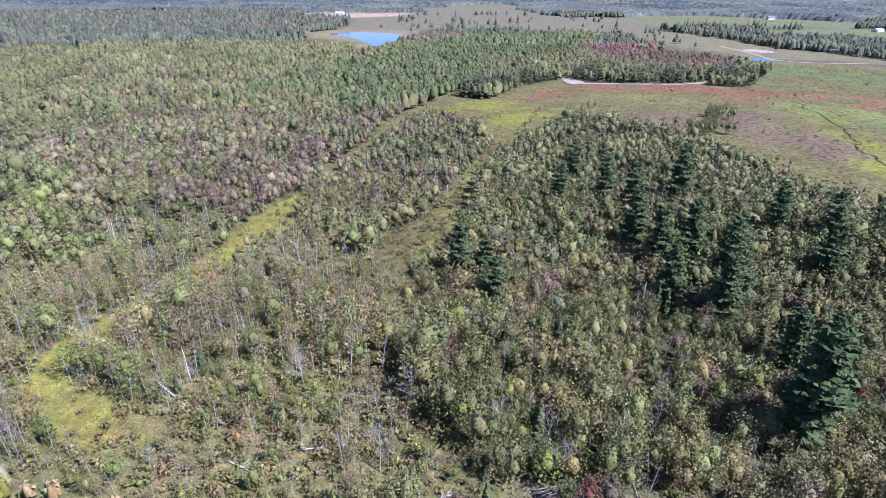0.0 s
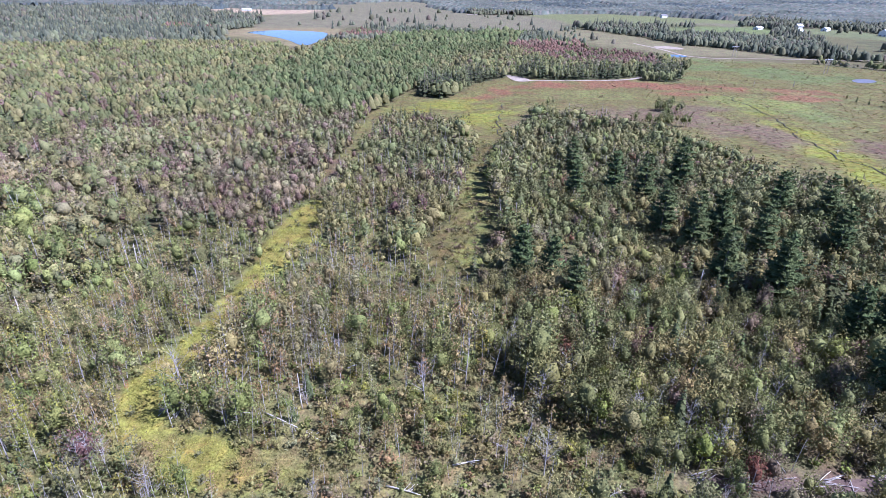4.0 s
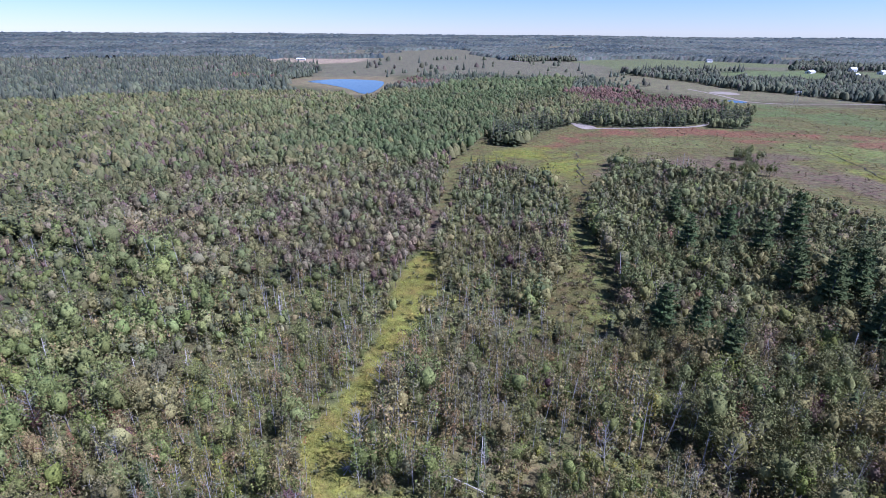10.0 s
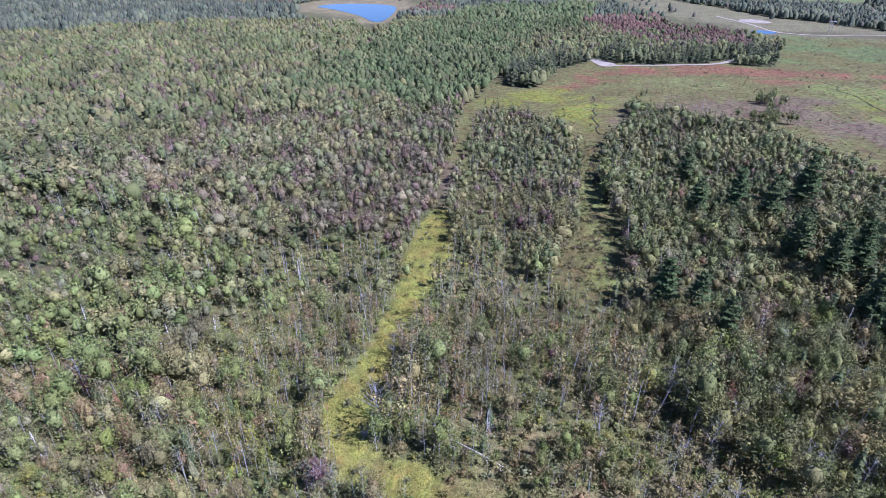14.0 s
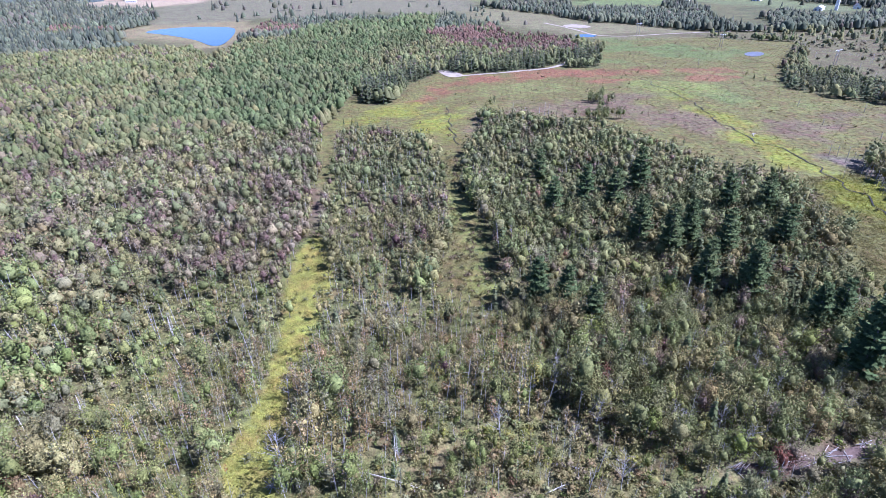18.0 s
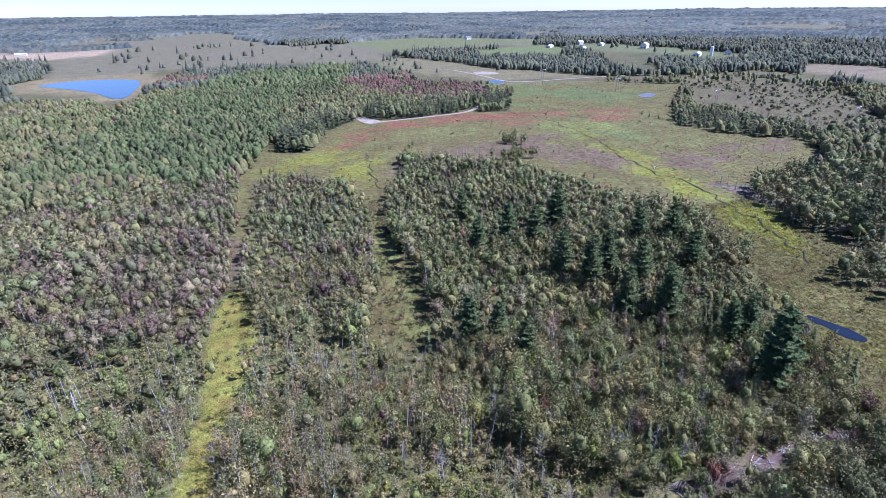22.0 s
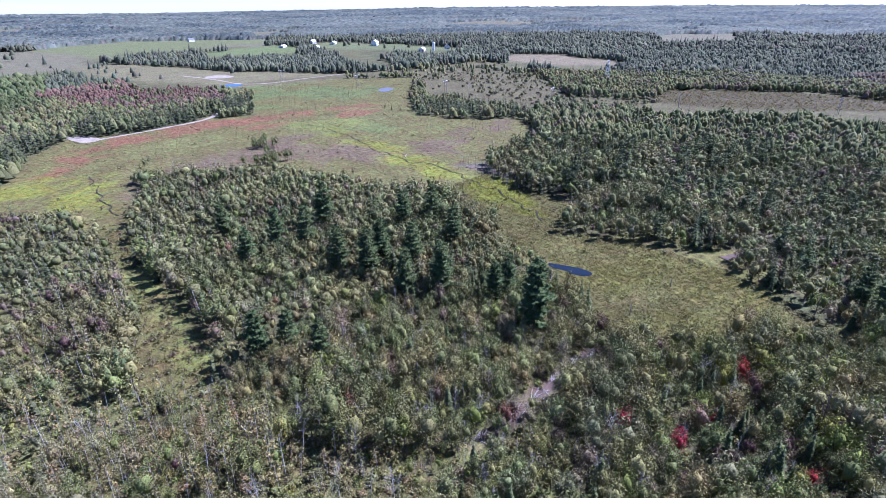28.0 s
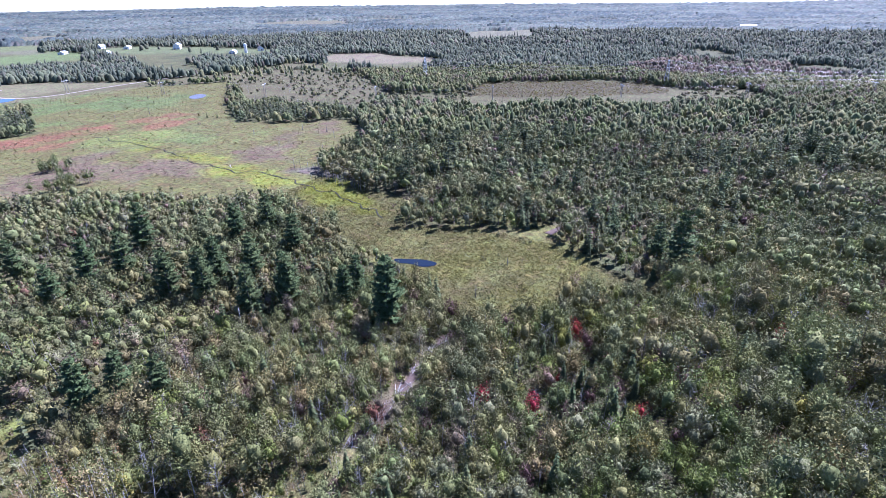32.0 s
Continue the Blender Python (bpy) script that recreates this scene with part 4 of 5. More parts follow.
def plant(x, y, small, far=False):
    """Zone by zone: kind, size, colour of the tree at each point, and whether one stands there. small: stems and shrubs, or else full trees."""
    n = len(x)
    kind, size, colour, stands = np.zeros(n, int), np.ones(n), np.zeros((n, 3)), np.ones(n, bool)
    zone = np.zeros(n, int)
    sx, sy = x + (wave(x, y, 20) - 0.5) * 14, y + (wave(y, x, 20) - 0.5) * 14
    for k, (_, poly) in enumerate(ZONES):
        zone[inside(poly, sx, sy)] = k + 1
    for poly in CLEAR:
        px = np.array(poly)
        near = (x > px[:, 0].min()) & (x < px[:, 0].max()) & (y > px[:, 1].min()) & (y < px[:, 1].max())
        if px[:, 1].mean() > 560 or px[:, 0].mean() > 480:      # far clearings are stretched towards the camera so that trees don't hide them
            near = (x > px[:, 0].min() - 160) & (x < px[:, 0].max() + 30) & (y > px[:, 1].min() - 260) & (y < px[:, 1].max() + 30)
            sub = np.where(near)[0]
            jag = (wave(x[sub], y[sub], 60) - 0.5) * 40
            edge = np.max([depth(poly, x[sub] * f, y[sub] * f) for f in (1.0, 1.045, 1.09, 1.13)], 0) + jag
        else:
            sub = np.where(near)[0]
            edge = depth(poly, x[sub], y[sub])
        gone = edge > rng.uniform(-1.0, 2.0, len(sub)) * (0.5 if poly is PATH_GRASS else 1)
        if poly is MARSH or poly is FARM_STRIP or poly is FARMYARD:
            gone &= rng.random(len(sub)) > 0.02 * (wave(x[sub], y[sub], 70) > 0.55)
        stands[sub[gone]] = False
    if far:
        stands &= far_open(x, y) < rng.uniform(-2, 3, n)
    for k in range(len(ZONES) + 1):
        at = np.where(zone == k)[0]
        name = ZONES[k - 1][0] if k else "default"
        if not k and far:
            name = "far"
        mix = [row for row in MIXES[name] if (row[1] in (1, 4, 5)) == small]
        if not mix:
            stands[at] = False
            continue
        share = np.array([row[0] for row in mix], float)
        patch = 0.15 + 2.2 * np.stack([wave(x[at] + 400 * q, y[at] + 150 * q, 24) for q in range(len(mix))], 1) ** 3
        p = share * patch
        p = np.cumsum(p / p.sum(1, keepdims=True), 1)
        pick = np.minimum((rng.random(len(at))[:, None] > p).sum(1), len(mix) - 1)
        kind[at] = np.array([row[1] for row in mix])[pick]
        size[at] = rng.uniform(np.array([row[3] for row in mix])[pick], np.array([row[4] for row in mix])[pick])
        colour[at] = np.array([row[2] for row in mix])[pick]
        stands[at] &= rng.random(len(at)) < (SMALL.get(name, 0.12) if small else LARGE.get(name, 0.97))
        if name == "scrub":
            stands[at] &= wave(x[at], y[at], 40) > 0.5
    colour *= rng.uniform(0.78, 1.25, (n, 1)) * rng.uniform(0.93, 1.07, (n, 3)) * (1.03, 1.0, 1.0)
    size *= 0.5 + 0.55 * wave(x, y, 45) + 0.6 * wave(y, x, 12)
    colour *= (0.78 + 0.44 * wave(x + 70, y + 30, 19))[:, None]
    # distance haze painted in: leaf colours drift to grey-green further from the flight
    haze = np.clip((reach(x, y) - 80) / 420, 0, 0.35)[:, None]
    colour += haze * (np.array((0.152, 0.160, 0.092)) * (colour.mean(1) / 0.15)[:, None] ** 0.5 - colour)
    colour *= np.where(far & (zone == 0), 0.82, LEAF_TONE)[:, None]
    colour *= np.where((reach(x, y) > 335) & ~(far & (zone == 0)), 0.86, 1.0)[:, None]      # shade painted into the leaf colour: simple far crowns lack self-shadow
    return kind, size, colour, stands


def grown(step_large, step_small, lo, hi):
    """Full trees and small stems together between two distances."""
    rows = []
    for step, small in ((step_large, False), (step_small, True)):
        if step:
            x, y = lattice(step, lo, hi)
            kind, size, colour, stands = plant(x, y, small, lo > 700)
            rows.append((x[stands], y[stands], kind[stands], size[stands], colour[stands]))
    return [np.concatenate(c) for c in zip(*rows)]


def woodland(name, label, sets, x, y, kind, size, colour, mats):
    """Joins many trees into one mesh of uncounted woodland."""
    vs, fs, ms, cs, at = [], [], [], [], 0
    turn = rng.uniform(0, 6.283, len(x))
    which = rng.integers(0, 60, len(x))
    z = rise(x, y)
    for k in range(6):
        for q, (v, f, m) in enumerate(sets[k]):
            sel = np.where((kind == k) & (which % len(sets[k]) == q))[0]
            if not len(sel):
                continue
            c, s = np.cos(turn[sel]), np.sin(turn[sel])
            sc = size[sel][:, None]
            slim = rng.uniform(0.85, 1.2, (len(sel), 1)) * sc
            w = np.stack([(v[:, 0] * c[:, None] - v[:, 1] * s[:, None]) * slim + x[sel][:, None],
                          (v[:, 0] * s[:, None] + v[:, 1] * c[:, None]) * slim + y[sel][:, None], v[:, 2] * sc + z[sel][:, None]], 2)
            vs.append(w.reshape(-1, 3))
            fs.append((f[None] + (np.arange(len(sel)) * len(v))[:, None, None]).reshape(-1, 3) + at)
            leaf = 2 if k in (2, 3) else 1
            ms.append(np.tile(np.where(m == 0, 3 if k == 4 else 4 if k == 1 else 0, leaf), len(sel)))
            cs.append(np.repeat(colour[sel], len(v), 0))
            at += len(v) * len(sel)
    if not vs:
        return
    me = tri_mesh(name, np.concatenate(vs), np.concatenate(fs), mats, np.concatenate(ms), np.concatenate(cs), smooth=True)
    tagged(new(name, me), label, "woodland", kind="stuff")


# ---- single trees close to the flight ----
TREE_NAMES = ["maple_tree", "sapling", "spruce_tree", "white_pine", "dead_tree", "shrub"]
TREE_WORDS = ["leafy young maple with a rounded {} crown in the woods", "slender young tree with sparse {} leaves in the clearing", "narrow {} spruce spire among the leafy trees",
              "tall {} white pine with tiered boughs", "bare grey dead stem standing in the thicket", "low bushy {} shrub in the clearing"]
COLOUR_WORDS = [(OLIVE, "olive-green"), (MIDGREEN, "mid-green"), (FRESH, "light-green"), (BROWN, "brownish"), (PLUM, "plum-coloured"), (GOLD, "golden"), (SCARLET, "scarlet"),
                (SAGE, "grey-green"), (FIR, "dark-green"), (PINE_BLUE, "blue-green"), (RUST, "rust-coloured"), (POPLAR, "bright-green"), (TAWNY, "tawny"), (LIMY, "yellow-green"), (STRAW, "straw-green"), (LEAFY, "soft-green")]
TREE_CACHE = {}


def tree_parts(kind, q, colour_at):
    """The shared meshes of one form of tree in one colour: wood and crown."""
    key = (kind, q, colour_at)
    if key not in TREE_CACHE:
        v, f, m = NEAR[kind][q]
        made = []
        for part, mat in ((0, DEADWOOD if kind == 4 else PALE_BARK if kind == 1 else BARK), (1, NEEDLE if kind in (2, 3) else LEAF)):
            used = f[m == part]
            if not len(used):
                made.append(None)
                continue
            ids, back = np.unique(used, return_inverse=True)
            tint = np.tile(COLOUR_WORDS[colour_at][0], (len(ids), 1)) * LEAF_TONE * np.random.default_rng(q).uniform(0.9, 1.1)
            made.append(tri_mesh(("trunk", "crown")[part], v[ids], back.reshape(-1, 3), [mat], None, tint, smooth=True))
        TREE_CACHE[key] = made
    return TREE_CACHE[key]


def tree(kind, x, y, size, colour_at, turn, q):
    word = COLOUR_WORDS[colour_at][1]
    top = tagged(new(TREE_NAMES[kind]), TREE_WORDS[kind].format(word), "shrub" if kind == 5 else "tree", "trees of the woods")
    top.matrix_basis = Matrix.Translation((x, y, float(rise(np.array([x]), np.array([y]))[0]))) @ Matrix.Rotation(turn, 4, "Z") @ Matrix.Diagonal((size, size, size, 1))
    for name, me in zip(("trunk", "crown"), tree_parts(kind, q, colour_at)):
        if me:
            new(name, me).parent = top
    return top


LANDMARKS = [(126, 196, 1.25), (99, 191, 1.06), (107, 182, 1.12), (148, 168, 1.06), (162, 164, 1.06), (103, 155, 1.12), (108, 144, 1.14), (117, 147, 1.12), (125, 138, 1.09), (119, 118, 1.06), (106, 122, 1.06),
             (150, 140, 1.01), (83, 186, 0.95), (91, 222, 0.90), (130, 97, 0.95), (124, 98, 0.90), (54, 127, 0.95), (61, 122, 0.90), (64, 111, 0.90), (118, 78, 1.40), (116, 114, 1.06), (198, 0, 1.29), (202, 8, 0.90)]


def plant_all():
    x, y, kind, size, colour = grown(3.8, 2.35, 0, 128)
    stands = ~((kind == 3) & (x < 50))
    for px, py, _ in LANDMARKS:
        stands &= np.hypot(x - px, y - py) > 2.2
    for px, py, r in ((99.5, 26.8, 3.4), (99.2, 39.4, 3.2), (137.7, 24.5, 3.2), (155.4, -29.8, 3.4), (96.8, 24.6, 3.0), (96.3, 37.3, 3.0)):
        stands &= np.hypot(x - px, y - py) > r
    x, y, kind, size, colour = x[stands], y[stands], kind[stands], size[stands], colour[stands]
    d = reach(x, y)
    ahead = in_front(x, y) & (np.hypot(x, y) > 52) & (d > 8)
    alone = np.zeros(len(x), bool)
    for k in range(6):
        sel = np.where((kind == k) & ahead & (d < 150))[0]
        alone[sel[np.argsort(d[sel])][:270]] = True
    words = np.array([c for c, _ in COLOUR_WORDS])
    for i in np.where(alone)[0]:
        hue = colour[i] / colour[i].sum()
        near = int(np.argmin((np.abs(words / words.sum(1, keepdims=True) - hue).sum(1) + 0.4 * np.abs(words.sum(1) - colour[i].sum() / LEAF_TONE))))
        tree(int(kind[i]), float(x[i]), float(y[i]), float(size[i]), near, float(rng.uniform(0, 6.28)), int(rng.integers(0, len(NEAR[kind[i]]))))
    for q, (px, py, s) in enumerate(LANDMARKS):
        tree(3, px, py, s, 9, q * 1.3, q % 4)
    leafy, plain = [BARK, LEAF, NEEDLE, DEADWOOD, PALE_BARK], [BARK, FAR_LEAF, FAR_LEAF, DEADWOOD, PALE_BARK]
    for name, label, sets, r, mats in (("near_woodland", "dense mixed young woodland of olive, brown and green trees", NEAR, ~alone & ahead, leafy),
                                       ("low_woodland", "mixed woodland of small green and brown trees below the flight", MIDDLE, ~alone & ~ahead & (d < 45), leafy),
                                       ("rear_woodland", "mixed woodland of small green and brown trees", FAR, ~alone & ~ahead & (d >= 45), leafy)):
        woodland(name, label, sets, x[r], y[r], kind[r], size[r], colour[r], mats)
    for name, label, sets, large, small, lo, hi, grow, mats in (
            ("middle_woodland", "mixed woodland with plum, olive and green crowns", MIDDLE, 3.75, 3.6, 128, 205, 1.0, leafy),
            ("outer_woodland", "mixed woodland of brown, olive and green crowns round the clearings", OUTER, 3.8, 4.2, 205, 335, 1.0, leafy),
            ("bogside_woodland", "dense green and brown woodland round the bog", FAR, 4.7, 9.5, 335, 760, 1.0, plain),
            ("far_woodland", "far unbroken forest of mixed trees", HAZY, 5.6, 16.0, 760, 1150, 1.0, plain),
            ("farther_woodland", "unbroken forest of mixed trees beyond the farm", HAZY, 7.6, 0, 1150, 1720, 1.2, plain)):
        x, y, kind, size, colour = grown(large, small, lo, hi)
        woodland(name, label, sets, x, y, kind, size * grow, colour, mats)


plant_all()


def far_canopy():
    """The forest from the farm to the skyline: one rough sheet of crowns, sunk into the ground where the land is open."""
    turns = np.radians(np.arange(-68, 118, 0.15))
    rings = np.concatenate([np.arange(1700, 2600, 12.0), np.arange(2600, 4860, 32.0)])
    a, r = np.meshgrid(turns, rings)
    r = r + rng.uniform(-0.45, 0.45, r.shape) * np.gradient(rings)[:, None]
    a = a + rng.uniform(-0.45, 0.45, a.shape) * radians(0.15)
    x, y = (np.sin(a) * r).ravel(), (np.cos(a) * r).ravel()
    clear = np.full(len(x), -1e9)
    for poly in CLEAR:
        px = np.array(poly)
        sub = np.where((x > px[:, 0].min() - 200) & (x < px[:, 0].max() + 60) & (y > px[:, 1].min() - 300) & (y < px[:, 1].max() + 60))[0]
        if len(sub):
            d = np.max([depth(poly, x[sub] * f, y[sub] * f) for f in (1.0, 1.03, 1.06)], 0) + (wave(x[sub], y[sub], 60) - 0.5) * 40
            clear[sub] = np.maximum(clear[sub], d)
    clear = np.maximum(clear, far_open(x, y))
    fir = wave(x, y, 190) + 0.5 * wave(y, x, 45) > 0.85
    tall = np.where(fir, 5.5 + 9 * rng.random(len(x)) ** 1.6, 5 + 6 * rng.random(len(x))) * (0.75 + 0.5 * wave(x, y, 90))
    z = rise(x, y) + np.where(clear > 0, -2.0, tall)
    # crown colours with the haze of distance already in them
    mix = np.array((HAZED_GREEN, HAZED_OLIVE, HAZED_DUN, HAZED_FIR))[np.where(fir & (rng.random(len(x)) < 0.75), 3, rng.choice(3, len(x), p=(0.45, 0.35, 0.2)))]
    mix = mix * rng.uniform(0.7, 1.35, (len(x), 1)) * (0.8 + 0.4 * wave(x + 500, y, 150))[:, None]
    n = len(turns)
    i = (np.arange(len(rings) - 1)[:, None] * n + np.arange(n - 1)[None, :]).ravel()
    low = z < rise(x, y) - 1
    f = np.stack([i, i + n, i + n + 1, i + 1], 1)
    f = f[~low[f].all(1)]
    f = np.r_[f[:, (0, 1, 2)], f[:, (0, 2, 3)]]
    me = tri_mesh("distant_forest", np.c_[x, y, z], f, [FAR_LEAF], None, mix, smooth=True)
    tagged(new("distant_forest", me), "distant forest, leaves tinted blue-green for haze, reaching to the skyline", "woodland", kind="stuff")


far_canopy()


# ---- low growth: sedge, tussocks and bushes ----
def tussock(seed, tall, wide, blades):
    s = Shape(seed)
    r = s.r
    a = r.uniform(0, 6.28, blades)
    at = np.c_[np.cos(a) * wide * 0.4, np.sin(a) * wide * 0.4, np.full(blades, tall * 0.3)]
    if wide > 0.8:      # low spreading hummock
        s.clumps(at * (1.2, 1.2, 0.6), np.tile((0, 0, 1.0), (blades, 1)), tall, 0.45)
        return s.done()
    s.sprays(at, np.c_[np.cos(a) * 0.5, np.sin(a) * 0.5, np.full(blades, 0.9)] + r.normal(size=(blades, 3)) * 0.2, tall * 0.62, 1.2)
    return s.done()


GRASS = [[tussock(480 + k, 0.2, 0.5, 5) for k in range(6)]] + [[]] * 4 + [[shrub(490 + k, 1.3, 1.0, 26, 0.3) for k in range(4)]]
LOW = [[tussock(440 + k, 0.4, 1.0, 5) for k in range(5)]] + [[]] * 4 + [[shrub(450 + k, 1.6, 1.3, 10, 0.5) for k in range(4)]]
SEDGE = foliage_material("sedge and low leaves", 0.2, 0.45)
CORRIDOR_MOSS = [(45, 214), (57, 233), (66, 257), (60, 275), (48, 283), (50, 245), (42, 200), (26, 152), (26, 138), (38, 128), (49, 138), (53, 174)]


def spread(poly, step, chance):
    px = np.array(poly, float)
    gx, gy = np.meshgrid(np.arange(px[:, 0].min(), px[:, 0].max(), step), np.arange(px[:, 1].min(), px[:, 1].max(), step))
    x, y = gx.ravel() + rng.uniform(-0.5, 0.5, gx.size) * step, gy.ravel() + rng.uniform(-0.5, 0.5, gx.size) * step
    keep = inside(poly, x, y) & (rng.random(x.size) < chance)
    return x[keep], y[keep]


def low_growth():
    for name, label, sets, poly, step, chance, bushes, bush_colours in (
            ("path_sedge", "yellow-green sedge and grass tufts along the clearing", GRASS, PATH_GRASS, 0.5, 0.9, 0.008, (OLIVE, SAGE)),
            ("clearing_growth", "olive bushes and sedge in the overgrown clearing", GRASS, CORRIDOR_MOSS, 0.8, 0.85, 0.07, (OLIVE, BROWN, SAGE)),
            ("front_growth", "tawny bushes and sedge among thin stems", GRASS, [(-6, 60), (-5, 74), (20, 78), (45, 95), (62, 80), (55, 55), (30, 48), (0, 52)], 0.7, 0.85, 0.07, (OLIVE, TAWNY, STRAW)),
            ("meadow_sedge", "olive sedge hummocks over the wet meadow", LOW, [(142, 40), (180, 0), (205, 50), (208, 90), (198, 116), (232, 122), (246, 200), (196, 200), (182, 144), (152, 92), (133, 62)], 1.1, 0.85, 0.008, (OLIVE, SAGE)),
            ("line_growth", "tawny sedge and low bushes under the power line", LOW, LINE_MEADOW, 3.2, 0.85, 0.35, (OLIVE, BROWN, TAWNY)),
            ("bog_sedge", "low heath and sedge over the open bog", LOW, MEADOW, 3.6, 0.8, 0.012, (OLIVE, BROWN, SAGE))):
        x, y = spread(poly, step, chance)
        dry = depth(PEAT_POOL, x, y) < -0.6
        x, y = x[dry], y[dry]
        kind = np.where(rng.random(len(x)) < bushes * (0.4 + 1.2 * wave(x, y, 12)), 5, 0)
        pick = np.array(bush_colours)[rng.integers(0, len(bush_colours), len(x))] * LEAF_TONE
        colour = np.where((kind == 5)[:, None], pick, cover_colour(x, y) * (1.2 if sets is GRASS else 1.28)) * rng.uniform(0.82, 1.2, (len(x), 1))
        size = rng.uniform(0.6, 1.3, len(x)) * np.where(kind == 5, 1.0, 0.9 + 0.5 * wave(x, y, 7))
        woodland(name, label, sets, x, y, kind, size, colour, [BARK, SEDGE, SEDGE, DEADWOOD, PALE_BARK])
    x, y = lattice(2.7, 20, 215)
    keep = in_front(x, y) & (np.hypot(x, y) > 55) & ((reach(x, y) < 115) | inside(YOUNG, x, y))
    for poly in CLEAR:
        keep &= ~inside(poly, x, y)
    x, y = x[keep], y[keep]
    colour = np.array((OLIVE, BROWN, SAGE, MIDGREEN, FRESH, OLIVE))[rng.integers(0, 6, len(x))] * LEAF_TONE * rng.uniform(0.9, 1.3, (len(x), 1))
    woodland("undergrowth", "low olive and brown undergrowth below the trees", [[]] * 5 + [[shrub(470 + k, 1.7, 1.5, 30, 0.34) for k in range(5)]], x, y, np.full(len(x), 5), rng.uniform(0.5, 1.3, len(x)), colour, [BARK, LEAF, NEEDLE, DEADWOOD, PALE_BARK])
    # bushes that stand singly on the bog
    for q, (x, y, s, kind, hue) in enumerate([(198, 373, 0.9, 0, 1), (192, 362, 0.8, 0, 1), (182, 342, 0.95, 0, 1), (176, 332, 1.0, 0, 1), (170, 322, 0.8, 0, 7), (163, 308, 0.7, 0, 1), (186, 262, 0.5, 0, 0), (190, 258, 0.4, 0, 7),
                                              (104, 345, 0.6, 0, 1), (108, 322, 0.7, 0, 1), (97, 326, 0.6, 0, 7), (112, 372, 0.7, 0, 1), (117, 378, 0.6, 0, 7), (107, 364, 0.55, 0, 0), (13, 345, 0.55, 2, 8), (16, 338, 0.6, 2, 8), (8, 350, 0.5, 2, 8), (352, 404, 0.6, 2, 8), (354, 394, 0.55, 2, 8), (350, 412, 0.5, 0, 0),
                                              (150, 80, 0.75, 2, 8), (99.5, 26.8, 0.95, 0, 6), (99.2, 39.4, 0.8, 0, 6), (137.7, 24.5, 0.9, 0, 6), (155.4, -29.8, 1.0, 0, 6), (128, 13, 0.6, 0, 6), (97, 2, 0.8, 0, 5), (139, -18, 0.8, 0, 2),
                                              (-74, 92, 0.6, 0, 6), (-76, 83, 0.7, 2, 10), (-159, 172, 1.1, 0, 4), (-125, 194, 0.95, 0, 4), (-131, 276, 1.1, 0, 4), (-127, 299, 1.0, 0, 4), (-112, 283, 0.9, 0, 4), (-60, 193, 0.9, 0, 4), (-50, 208, 1.0, 0, 4), (-43, 299, 0.95, 0, 4), (-88, 327, 1.0, 0, 4), (27, 220, 0.8, 0, 4), (94, 0.5, 1.25, 0, 5), (119, 57, 0.7, 0, 4), (125, 44, 0.7, 0, 5), (127, 13, 0.6, 0, 6), (114, 24, 0.5, 0, 6), (117, -17, 0.9, 4, 7), (93, 15, 0.5, 0, 6), (162, -53, 0.8, 0, 6), (18, 80, 0.45, 1, 5), (8, 96, 0.5, 1, 5), (1, 70, 0.4, 1, 5), (-8, 99, 0.5, 1, 5), (-30, 85, 0.4, 1, 6), (150, 32, 0.55, 0, 5)]):
        tree(kind, x, y, s, hue, q * 0.9, q % 4)
    bush = random.Random(12)
    for cx, cy, spread_x, spread_y, count in ((170, 320, 11, 12, 24), (191, 360, 8, 10, 16), (103, 335, 9, 9, 10)):
        for k in range(count):
            tree(0, cx + bush.gauss(0, spread_x * 0.5), cy + bush.gauss(0, spread_y * 0.5), bush.uniform(0.65, 1.0), bush.choice((0, 1, 1, 7)), bush.uniform(0, 6), bush.randrange(4))


low_growth()


# ---- dead wood ----
def wood_piece(name, p, q, a, b, mat, parent=None, label="", sides=7):
    """A tapered, slightly crooked stem from p to q."""
    p, q = Vector(p), Vector(q)
    bm = bmesh.new()
    d = (q - p)
    side = d.orthogonal().normalized()
    other = d.normalized().cross(side)
    rings = []
    for k in range(5):
        t = k / 4
        bend = side * math.sin(t * 3.1) * d.length * 0.02 + other * math.sin(t * 5.0) * d.length * 0.012
        rad = a + (b - a) * t
        rings.append([bm.verts.new(p + d * t + bend + (side * math.cos(i * 6.2832 / sides) + other * math.sin(i * 6.2832 / sides)) * rad) for i in range(sides)])
    for r0, r1 in zip(rings, rings[1:]):
        for i in range(sides):
            bm.faces.new((r0[i], r0[(i + 1) % sides], r1[(i + 1) % sides], r1[i]))
    bm.faces.new(rings[0][::-1])
    bm.faces.new(rings[-1])
    me = bpy.data.meshes.new(name)
    bm.to_mesh(me)
    bm.free()
    me.materials.append(mat)
    for f in me.polygons:
        f.use_smooth = len(f.vertices) == 4
    ob = new(name, me)
    if parent:
        ob.parent = parent
    if label:
        tagged(ob, label)
    return ob


